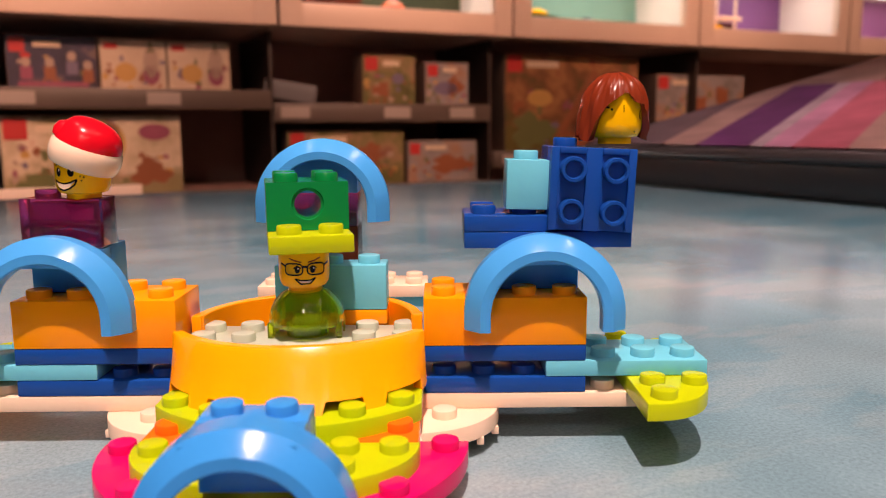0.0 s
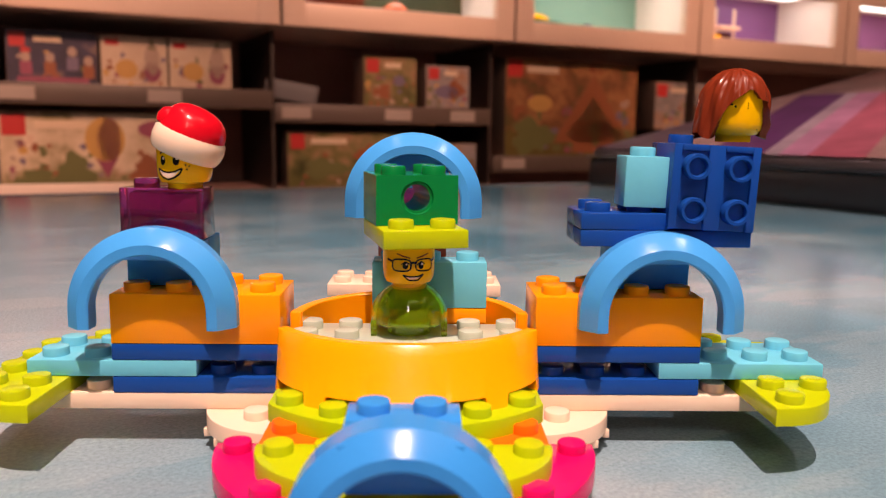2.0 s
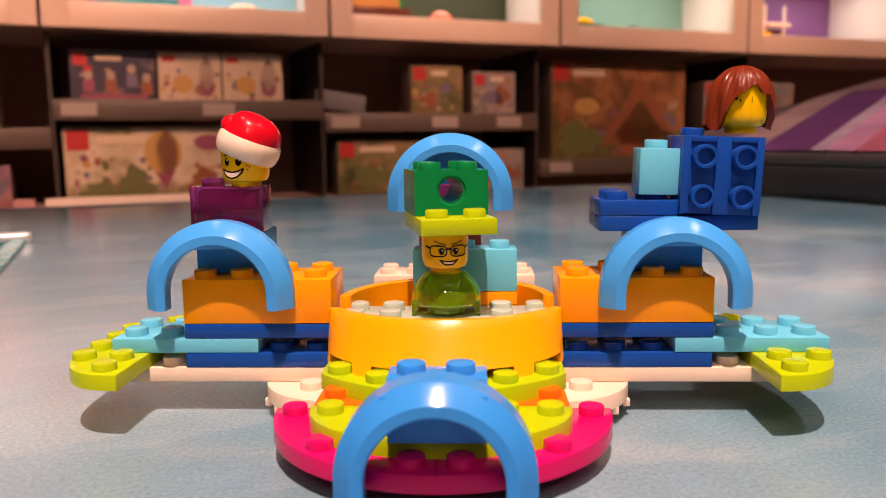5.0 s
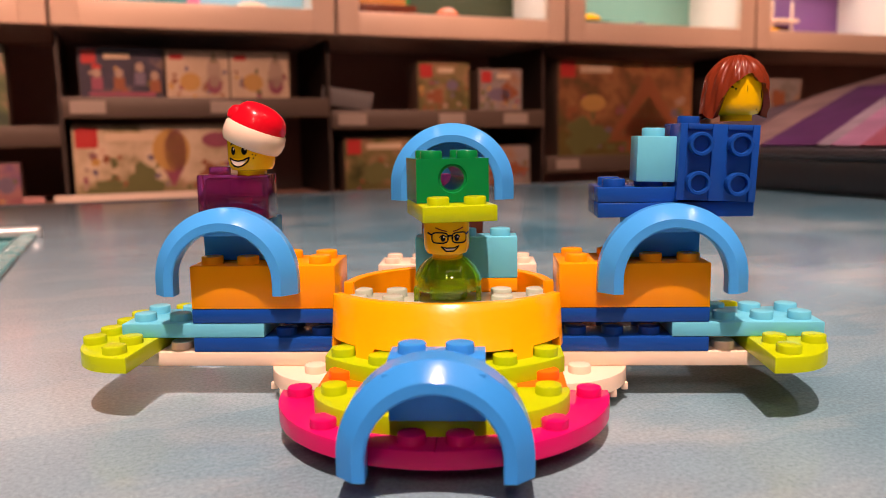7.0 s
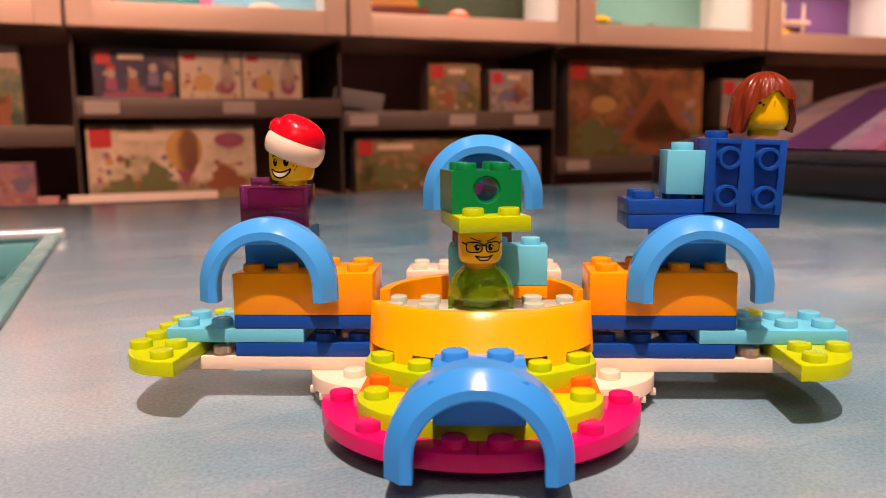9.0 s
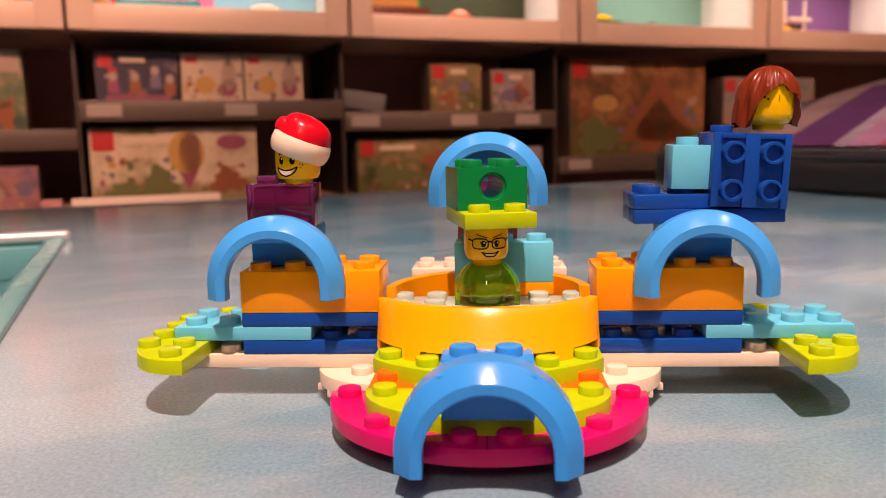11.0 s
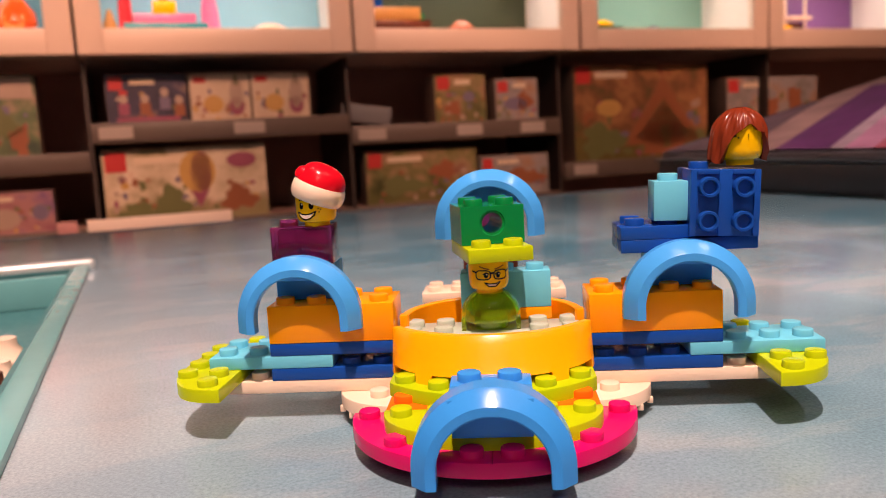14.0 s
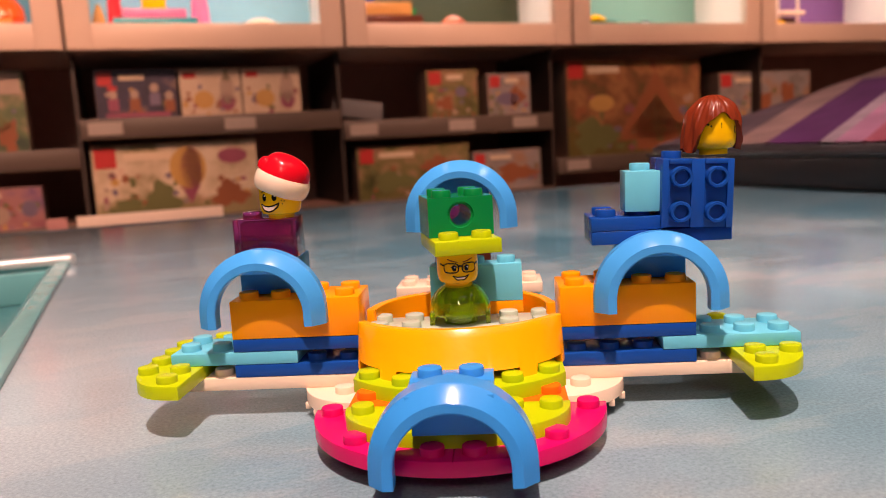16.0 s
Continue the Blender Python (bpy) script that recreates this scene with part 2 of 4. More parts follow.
room_piece("wall_west", -3.1, -3.0, -3.0, 2.4, FLOOR_Z, CEIL_Z, WALLPAINT, "warm painted shop wall", "wall")
room_piece("wall_east", 4.0, 4.1, -3.0, 2.4, FLOOR_Z, CEIL_Z, WALLPAINT, "warm painted shop wall", "wall")


def in_room(x, y):
    """World metres to the shop's axes."""
    v = ROOM.inverted() @ Vector((x, y, 0))
    return v.x, v.y


# the play table, with a bin let into its top
BX, BY = in_room(-0.267, 0.283)          # far corner of the bin nearest to the toy
table = thing("play_table", "large glossy play table with pale blue-grey printed top", "table")
FAR = 0.645
for nm, (x0, x1, y0, y1) in {"top_right": (BX, 1.1, -0.75, FAR), "top_left": (BX - 0.32, BX, BY, FAR), "top_front": (BX - 0.32, BX, -0.75, BY - 0.62),
                              "top_end": (-1.3, BX - 0.32, -0.75, FAR)}.items():
    bm = bmesh.new()
    box(bm, x0, x1, y0, y1, -0.03, 0.0)
    part("tabletop", bm, TABLE, table, m=ROOM)
bm = bmesh.new()
box(bm, -1.3, 1.1, FAR, FAR + 0.012, -0.035, 0.001, 0.002)
part("edge_trim", bm, LEDGE, table, "dark edging strip", m=ROOM)
for x in (-1.2, 0.95):
    for y in (-0.65, 0.55):
        bm = bmesh.new()
        box(bm, x, x + 0.06, y, y + 0.06, FLOOR_Z, -0.03, 0.004)
        part("leg", bm, LEDGE, table, m=ROOM)
storage = thing("sunken_bin", "teal sunken bin with metal rim, holding loose toy pieces", "bin")
bm = bmesh.new()
box(bm, BX - 0.004, BX - 0.001, BY - 0.62, BY, -0.018, 0.0015)
box(bm, BX - 0.32, BX - 0.317, BY - 0.62, BY, -0.018, 0.0015)
box(bm, BX - 0.32, BX, BY - 0.004, BY - 0.001, -0.018, 0.0015)
box(bm, BX - 0.32, BX, BY - 0.62, BY - 0.617, -0.018, 0.0015)
box(bm, BX - 0.32, BX, BY - 0.62, BY, -0.021, -0.018)
part("lining", bm, TEAL, storage, m=ROOM)
bm = bmesh.new()
box(bm, BX - 0.002, BX + 0.007, BY - 0.63, BY + 0.008, -0.001, 0.0025, 0.001)
part("side_band", bm, material("teal_band", (0.16, 0.40, 0.41), 0.2, vary=0.1), storage, "teal painted side band", m=ROOM)
bm = bmesh.new()
box(bm, BX - 0.33, BX + 0.010, BY - 0.001, BY + 0.008, -0.001, 0.0065, 0.0028, 3)
part("metal_rim", bm, CHROME, storage, "shiny metal rim", m=ROOM)
bm = bmesh.new()
box(bm, BX - 0.318, BX - 0.004, BY - 0.026, BY - 0.020, -0.018, 0.001, 0.0015)
part("inner_bar", bm, bpy.data.materials["teal_band"], storage, "pale teal inner bar", m=ROOM)

# dark ledge with a sloping purple display beyond the table
ledge = thing("display_ledge", "dark grey raised ledge at the table's end", "ledge")
bm = bmesh.new()
box(bm, 0.517, 1.9, -0.6, 0.64, 0.0, 0.031, 0.003)
part("ledge_body", bm, LEDGE, ledge, m=ROOM)
bm = bmesh.new()
box(bm, 0.514, 1.9, -0.603, 0.643, 0.0312, 0.0345, 0.0015)
part("top_rim", bm, LEDGE, ledge, "dark rounded top rim", m=ROOM)


def patch_material(name, stops, scale=6.0, rough=0.35, stretch=(1, 1, 1)):
    mat = bpy.data.materials.new(name)
    mat.use_nodes = True
    nt = mat.node_tree
    b = nt.nodes["Principled BSDF"]
    b.inputs["Roughness"].default_value = rough
    tc = nt.nodes.new("ShaderNodeTexCoord")
    mp = nt.nodes.new("ShaderNodeMapping")
    mp.inputs["Scale"].default_value = stretch
    mp.inputs["Location"].default_value = (len(name) * 0.37, len(name) * 0.91, 0.3)
    n = nt.nodes.new("ShaderNodeTexNoise")
    n.inputs["Scale"].default_value, n.inputs["Detail"].default_value, n.inputs["Roughness"].default_value = scale, 3, 0.6
    nt.links.new(tc.outputs["Object"], mp.inputs[0])
    nt.links.new(mp.outputs[0], n.inputs["Vector"])
    ramp = nt.nodes.new("ShaderNodeValToRGB")
    els = ramp.color_ramp.elements
    els[0].position, els[0].color = stops[0][0], (*stops[0][1], 1)
    els[1].position, els[1].color = stops[-1][0], (*stops[-1][1], 1)
    for p, c in stops[1:-1]:
        els.new(p).color = (*c, 1)
    nt.links.new(n.outputs[0], ramp.inputs[0])
    nt.links.new(ramp.outputs[0], b.inputs["Base Color"])
    return mat


def slope_paint(name, c):
    mat = patch_material(name, [(0.3, tuple(v * 0.7 for v in c)), (0.7, tuple(min(1, v * 1.25) for v in c))], 14, 0.7)
    mat.node_tree.nodes["Principled BSDF"].inputs["Specular IOR Level"].default_value = 0.15
    return mat


S_DARK, S_ROSE, S_RED, S_PALE, S_BEIGE, S_WHITE, S_GREY, S_BROWN = (slope_paint("panel_" + n, c) for n, c in (
    ("dark_purple", (0.105, 0.024, 0.10)), ("rose", (0.42, 0.17, 0.27)), ("pink_red", (0.36, 0.08, 0.12)), ("pale_grey", (0.30, 0.25, 0.27)),
    ("beige", (0.30, 0.165, 0.15)), ("pale_rose", (0.34, 0.23, 0.27)), ("grey_mauve", (0.12, 0.065, 0.08)), ("brown", (0.14, 0.075, 0.06))))
slope = thing("sloping_display", "sloping purple, pink and grey printed display on the ledge", "display")
bm = bmesh.new()
SX0, SX1, SZ0, SZ1, SY = 0.535, 1.84, 0.040, 0.335, 0.655
vs = [bm.verts.new(v) for v in ((SX0, -0.55, 0.035), (SX1, -0.55, 0.035), (SX1, SY, 0.035), (SX0, SY, 0.035),
                                (SX0, -0.55, SZ0), (SX1, -0.55, SZ1), (SX1, SY, SZ1), (SX0, SY, SZ0))]
for f in ((0, 3, 2, 1), (4, 5, 6, 7), (0, 1, 5, 4), (1, 2, 6, 5), (2, 3, 7, 6), (3, 0, 4, 7)):
    bm.faces.new([vs[k] for k in f])
part("base_board", bm, S_PALE, slope, m=ROOM)


def slope_strip(x0, x1, w0, w1, lean, mat):
    """A printed strip on the sloping board; its edges run along y = w + lean * x and stop at the board's edges."""
    bm = bmesh.new()
    rows = []
    for k in range(13):
        x = x0 + (x1 - x0) * k / 12
        z = SZ0 + (SZ1 - SZ0) * (x - SX0) / (SX1 - SX0)
        ya, yb = (min(SY - 0.003, max(-0.54, w + lean * x)) for w in (w0, w1))
        rows.append([bm.verts.new((x, y, z + h)) for y, h in ((ya, 0.0), (ya, 0.003), (yb, 0.003), (yb, 0.0))] if yb - ya > 0.002 else None)
    for a, b in zip(rows, rows[1:]):
        if a and b:
            for k in range(3):
                bm.faces.new((a[k], a[k + 1], b[k + 1], b[k]))
    part("printed_panel", bm, mat, slope, m=ROOM)


for w0, w1, mat in ((-0.90, -0.06, S_PALE), (-0.06, 0.025, S_BEIGE), (0.025, 0.080, S_RED), (0.080, 0.112, S_ROSE), (0.112, 0.130, S_WHITE), (0.130, 0.198, S_DARK), (0.198, 0.25, S_BEIGE), (0.25, 0.40, S_GREY)):
    slope_strip(SX0 + 0.002, 0.855, w0, w1, 0.5, mat)
for w0, w1, mat in ((-0.90, -0.10, S_PALE), (-0.10, 0.07, S_RED), (0.07, 0.14, S_BROWN), (0.14, 0.40, S_BEIGE)):
    slope_strip(0.857, SX1 - 0.003, w0, w1, 0.42, mat)

# ---------------------------------------------------- shelves and cabinets
WALL = 1.50                               # front plane of the shelving


def shelf(x0, x1, z, tags, label="dark shelf with grey front edge"):
    s = thing("wall_shelf", label, "shelf", "wall shelves")
    bm = bmesh.new()
    box(bm, x0, x1, WALL + 0.006, 1.80, z - 0.018, z, 0.001)
    part("board", bm, DARKSHELF, s, m=ROOM)
    bm = bmesh.new()
    box(bm, x0, x1, WALL - 0.004, WALL + 0.006, z - 0.036, z + 0.003, 0.001)
    part("front_edge", bm, LIP, s, "grey plastic ticket edge", m=ROOM)
    for x in tags:
        bm = bmesh.new()
        box(bm, x, x + 0.062, WALL - 0.006, WALL - 0.004, z - 0.028, z - 0.004)
        part("price_tag", bm, TAG, s, "pale paper price tag", m=ROOM)


shelf(-0.70, -0.165, 0.085, [-0.45])
shelf(-0.158, 0.352, 0.138, [-0.145, 0.11])
shelf(0.357, 0.868, 0.112, [0.37, 0.60, 0.76])
shelf(0.874, 1.50, 0.003, [0.90])
shelf(1.505, 2.7, 0.075, [])
for x0, x1 in ((-0.70, -0.165), (-0.158, 0.352), (0.357, 0.868)):
    shelf(x0, x1, -0.062, [])
STRIP = material("white_strip_paper", (0.8, 0.7, 0.62), 0.5, vary=0.04)
for x0, x1, mat, lab in ((-0.183, 0.090, STRIP, "white paper strip along a low shelf"), (-0.236, -0.200, material("pink_strip_paper", (0.5, 0.25, 0.25), 0.5, vary=0.1), "pink paper strip along a low shelf")):
    bm = bmesh.new()
    box(bm, x0, x1, WALL - 0.011, WALL - 0.0045, -0.070, -0.043, 0.001)
    tagged(part("shelf_strip", bm, mat, m=ROOM), lab, "label strip")
for x in (-0.165, 0.352, 0.868, 1.50):
    room_piece("upright", x, x + 0.007, WALL + 0.01, 1.80, -0.6, 0.262, DARKENED, "shelf upright with shade in its colour", "upright")
room_piece("plinth", -2.0, 3.0, WALL + 0.02, 1.80, FLOOR_Z, -0.30, DARKSHELF, "dark shelf base", "plinth")


def art(name, *stops, ground=None, line=0.04):
    """A blurred picture print; ground adds a darker, uneven land below a height."""
    mat = patch_material(name, [(p, tuple(v * 0.8 for v in c)) for p, c in stops], 14, 0.4)
    if ground:
        nt = mat.node_tree
        ramp = nt.nodes["Color Ramp"]
        tc, sep, noise = nt.nodes.new("ShaderNodeTexCoord"), nt.nodes.new("ShaderNodeSeparateXYZ"), nt.nodes.new("ShaderNodeTexNoise")
        noise.inputs["Scale"].default_value, noise.inputs["Detail"].default_value = 30, 5
        nt.links.new(tc.outputs["Object"], sep.inputs[0])
        nt.links.new(tc.outputs["Object"], noise.inputs["Vector"])
        edge = nt.nodes.new("ShaderNodeMath")
        edge.operation = 'MULTIPLY_ADD'
        edge.inputs[1].default_value, edge.inputs[2].default_value = -0.10, 0.05
        nt.links.new(noise.outputs[0], edge.inputs[0])
        total = nt.nodes.new("ShaderNodeMath")
        total.operation = 'ADD'
        nt.links.new(sep.outputs[2], total.inputs[0])
        nt.links.new(edge.outputs[0], total.inputs[1])
        fade = nt.nodes.new("ShaderNodeMapRange")
        fade.inputs[1].default_value, fade.inputs[2].default_value = line - 0.012, line + 0.012
        fade.inputs[3].default_value, fade.inputs[4].default_value = 0.85, 0.0
        nt.links.new(total.outputs[0], fade.inputs[0])
        land = nt.nodes.new("ShaderNodeMix")
        land.data_type = 'RGBA'
        land.inputs[7].default_value = (*ground, 1)
        nt.links.new(fade.outputs[0], land.inputs[0])
        nt.links.new(ramp.outputs[0], land.inputs[6])
        nt.links.new(land.outputs[2], nt.nodes["Principled BSDF"].inputs["Base Color"])
    return mat


ART_BALLOON = art("cream_landscape_print", (0.3, (0.30, 0.26, 0.13)), (0.45, (0.62, 0.51, 0.35)), (0.6, (0.78, 0.66, 0.50)), (0.75, (0.62, 0.34, 0.24)), ground=(0.20, 0.17, 0.06))
ART_CREAM = art("cream_print", (0.3, (0.55, 0.42, 0.30)), (0.6, (0.70, 0.56, 0.42)))
ART_NAVY = art("navy_figures_print", (0.35, (0.04, 0.035, 0.06)), (0.55, (0.06, 0.05, 0.10)), (0.7, (0.30, 0.20, 0.15)))
ART_GREEN = art("green_garden_print", (0.3, (0.06, 0.07, 0.02)), (0.45, (0.22, 0.19, 0.07)), (0.55, (0.36, 0.24, 0.13)), (0.7, (0.24, 0.06, 0.05)), ground=(0.10, 0.10, 0.03), line=0.03)
ART_SUNSET = art("orange_sunset_print", (0.3, (0.10, 0.09, 0.03)), (0.45, (0.24, 0.10, 0.045)), (0.58, (0.42, 0.20, 0.08)), (0.72, (0.25, 0.05, 0.04)), ground=(0.09, 0.085, 0.02), line=0.06)
ART_BLUE = art("blue_sea_print", (0.3, (0.20, 0.18, 0.16)), (0.5, (0.33, 0.30, 0.30)), (0.7, (0.42, 0.22, 0.12)))
ART_PINK = art("pink_print", (0.3, (0.25, 0.08, 0.12)), (0.55, (0.45, 0.22, 0.22)), (0.7, (0.22, 0.12, 0.25)))
ART_TEAL = art("forest_print", (0.3, (0.03, 0.06, 0.05)), (0.5, (0.15, 0.20, 0.09)), (0.62, (0.40, 0.30, 0.2)), (0.75, (0.12, 0.17, 0.2)))
MARK = material("red_mark_print", (0.45, 0.03, 0.03), 0.4, vary=0.05)
BAR = material("pale_title_print", (0.62, 0.50, 0.36), 0.4, vary=0.05)
CARD = material("carton_side", (0.14, 0.10, 0.08), 0.6, vary=0.15)


def carton(x0, x1, z0, z1, face, label, depth=0.07, mark=True, y=None, turn=0.0, shapes=(), busy=1.0):
    """A printed toy carton standing on a shelf: body, printed front, a red mark, a title bar and simple printed shapes."""
    y = WALL + 0.03 if y is None else y
    w, h = x1 - x0, z1 - z0
    ob = thing("toy_carton", label, "box", "toy cartons", m=ROOM @ pose((x0 + x1) / 2, y, z0, 0, 0, turn))
    bm = bmesh.new()
    box(bm, -w / 2, w / 2, 0.001, depth, 0, h, 0.0015)
    part("carton_body", bm, CARD, ob)
    bm = bmesh.new()
    box(bm, -w / 2 + 0.001, w / 2 - 0.001, -0.0005, 0.002, 0.001, h - 0.001)
    part("printed_front", bm, face, ob)
    if mark:
        s = min(0.04, h * 0.26)
        bm = bmesh.new()
        box(bm, -w / 2 + 0.006, -w / 2 + 0.006 + s, -0.0025, 0, h - s - 0.006, h - 0.006)
        part("red_mark", bm, MARK, ob, "plain red square mark")
        bm = bmesh.new()
        box(bm, -w / 2 + s + 0.02, -w / 2 + s + 0.02 + min(0.09, w * 0.3), -0.0025, 0, h - s * 0.85, h - s * 0.45)
        part("title_bar", bm, BAR, ob, "pale bar of printed title")
    rnd = random.Random(round(x0 * 1000) + 7)
    extra = [("blob", rnd.uniform(-0.44, 0.44) * w, rnd.uniform(0.06, 0.62) * h, rnd.uniform(0.015, 0.06) * h + 0.002, rnd.uniform(0.015, 0.06) * h + 0.002,
              rnd.choice((PY, PM, PG, PB, PO, PW, PG, PO))) for _ in range(int((8 + w * 110) * busy))]
    for kind, cx, cz, rx, rz, mat in list(shapes) + extra:
        bm = bmesh.new()
        n = 26 if kind == "disc" else 4
        if kind == "disc":
            rag = 0.22 if mat in (PG, PO) else 0.0      # bushes and autumn trees have ragged outlines
            wave = [1 + rag * (math.sin(3 * q + cx * 90) + 0.7 * math.sin(7 * q + cz * 50)) for q in (2 * math.pi * k / n for k in range(n))]
            pts = [(cx + rx * wave[k] * math.cos(2 * math.pi * k / n), max(0.002, cz + rz * wave[k] * math.sin(2 * math.pi * k / n))) for k in range(n)]
        elif kind == "blob":
            pts = [(max(-w / 2 + 0.002, min(w / 2 - 0.002, cx + rx * rnd.uniform(0.5, 1.2) * math.cos(2 * math.pi * k / 9))), max(0.002, cz + rz * rnd.uniform(0.5, 1.2) * math.sin(2 * math.pi * k / 9))) for k in range(9)]
        elif kind == "roof":
            pts = [(cx - rx, cz - rz), (cx + rx, cz - rz), (cx, cz + rz)]
        else:
            pts = [(cx - rx, cz - rz), (cx + rx, cz - rz), (cx + rx, cz + rz), (cx - rx, cz + rz)]
        a = [bm.verts.new((px, -0.0022 if kind != "blob" else -0.0012, pz)) for px, pz in pts]
        b = [bm.verts.new((px, 0.0, pz)) for px, pz in pts]
        bm.faces.new(a)
        for k in range(len(a)):
            bm.faces.new((a[k], a[(k + 1) % len(a)], b[(k + 1) % len(a)], b[k]))
        part("printed_shape", bm, mat, ob)
    return ob


PY, PM, PG, PB, PO = (material("print_" + n, c, 0.4, vary=0.12, scale=25) for n, c in (
    ("yellow", (0.50, 0.30, 0.09)), ("plum", (0.27, 0.07, 0.12)), ("green", (0.13, 0.14, 0.05)), ("blue", (0.16, 0.13, 0.20)), ("rust", (0.26, 0.09, 0.04))))
PW = material("print_pale", (0.38, 0.28, 0.22), 0.4, vary=0.1, scale=25)

carton(-0.148, 0.173, -0.062, 0.091, ART_BALLOON, "wide cream toy carton with a hot-air balloon picture", shapes=[
    ("disc", 0.02, 0.10, 0.036, 0.042, PY), ("disc", 0.028, 0.10, 0.022, 0.041, PM), ("roof", 0.022, 0.045, -0.02, -0.02, PM),
    ("disc", -0.035, 0.035, 0.035, 0.035, PG), ("disc", 0.11, 0.12, 0.03, 0.016, PM), ("disc", -0.10, 0.02, 0.04, 0.02, PG), ("disc", 0.10, 0.04, 0.035, 0.025, PO)])
for x in (0.031, 0.155):
    carton(x, x + 0.122, 0.138, 0.236, ART_CREAM, "small cream toy carton with a figure picture", mark=False, shapes=[
        ("disc", -0.015, 0.035, 0.02, 0.018, PY), ("disc", 0.032, 0.055, 0.014, 0.032, PW), ("disc", 0.032, 0.03, 0.015, 0.018, PM), ("bar", -0.04, 0.085, 0.012, 0.006, MARK),
        ("roof", 0.032, 0.085, 0.008, 0.012, PG)])
carton(-0.127, 0.027, 0.138, 0.238, ART_NAVY, "dark navy toy carton with a row of small figures", busy=0.25, shapes=[
    *[("disc", x, 0.050 + d, 0.008, 0.009, PW) for x, d in ((-0.045, 0), (-0.005, 0), (0.033, 0.012), (0.060, -0.004))],
    *[("bar", x, 0.030 + d, 0.010, 0.012, c) for x, d, c in ((-0.045, 0, PM), (-0.005, 0, PO), (0.033, 0.01, PB), (0.060, -0.004, PO))],
    ("bar", 0.0, 0.010, 0.06, 0.004, PM), ("disc", -0.045, 0.062, 0.009, 0.005, MARK)])
carton(-0.44, -0.25, 0.085, 0.240, ART_TEAL, "tall toy carton with a forest picture", shapes=[
    ("bar", 0.03, 0.13, 0.06, 0.02, PW), ("disc", 0.03, 0.06, 0.03, 0.03, PG), ("disc", 0.06, 0.03, 0.016, 0.03, PO), ("disc", 0.0, 0.03, 0.02, 0.02, PM)])
carton(-0.40, -0.24, -0.062, 0.020, ART_PINK, "low pink toy carton", shapes=[("disc", 0.055, 0.04, 0.014, 0.016, PB), ("disc", -0.01, 0.03, 0.03, 0.02, PW)])
carton(0.563, 0.690, 0.112, 0.224, ART_GREEN, "square toy carton with a garden picture", shapes=[("disc", 0.02, 0.06, 0.014, 0.012, PB), ("disc", -0.02, 0.035, 0.02, 0.015, PO)])
carton(0.714, 0.826, 0.112, 0.211, ART_BLUE, "small toy carton with a pale picture", shapes=[("disc", -0.005, 0.04, 0.03, 0.015, PB), ("disc", 0.02, 0.045, 0.02, 0.02, PO)])
carton(0.390, 0.659, -0.062, 0.058, ART_GREEN, "wide green toy carton with a garden picture", shapes=[("disc", 0.05, 0.07, 0.03, 0.02, PO), ("disc", -0.05, 0.04, 0.05, 0.02, PG)])
carton(0.668, 0.848, -0.062, 0.033, ART_BLUE, "low pale blue toy carton", shapes=[("disc", 0.02, 0.04, 0.05, 0.02, PO)])
carton(0.924, 1.322, 0.003, 0.240, ART_SUNSET, "large toy carton with a sunset barn picture", shapes=[
    ("roof", 0.06, 0.12, 0.12, 0.085, PO), ("roof", 0.06, 0.10, 0.085, 0.05, ART_GREEN), ("bar", 0.06, 0.05, 0.06, 0.04, PO), ("disc", 0.07, 0.06, 0.02, 0.03, PG), ("disc", -0.12, 0.05, 0.06, 0.04, PG),
    ("disc", -0.1, 0.13, 0.035, 0.02, PY), ("disc", 0.15, 0.05, 0.03, 0.025, PG)])
carton(1.393, 1.706, 0.075, 0.200, ART_BLUE, "wide grey-blue toy carton with two figures", y=WALL + 0.04, shapes=[
    ("disc", -0.01, 0.04, 0.03, 0.028, PO), ("disc", 0.075, 0.055, 0.02, 0.045, PO)])
# a grey carton lying askew
ob = thing("toy_carton", "small grey carton lying askew on a shelf", "box", "toy cartons", m=ROOM @ pose(0.40, WALL + 0.05, 0.113, 0, 9, -12))
bm = bmesh.new()
box(bm, -0.055, 0.055, -0.02, 0.06, 0.009, 0.048, 0.002)
part("carton_body", bm, material("grey_card", (0.13, 0.13, 0.14), 0.6, vary=0.1), ob)

# wall cabinets with lit windows
GAPS = [-0.71, -0.167, 0.363, 0.905, 1.459, 2.02, 2.60]
BACKS = [(0.10, 0.26, 0.33), (0.33, 0.62, 0.74), (0.05, 0.06, 0.025), (0.22, 0.42, 0.34), (0.22, 0.08, 0.26), (0.25, 0.07, 0.22)]
CZ0, CZ1 = 0.267, 0.49
GLASS = material("window_glass", (1, 1, 1), 0.02, vary=0.0, transmission=1.0, ior=1.1)
CASE = material("white_case_interior", (0.82, 0.74, 0.68), 0.5, vary=0.03)


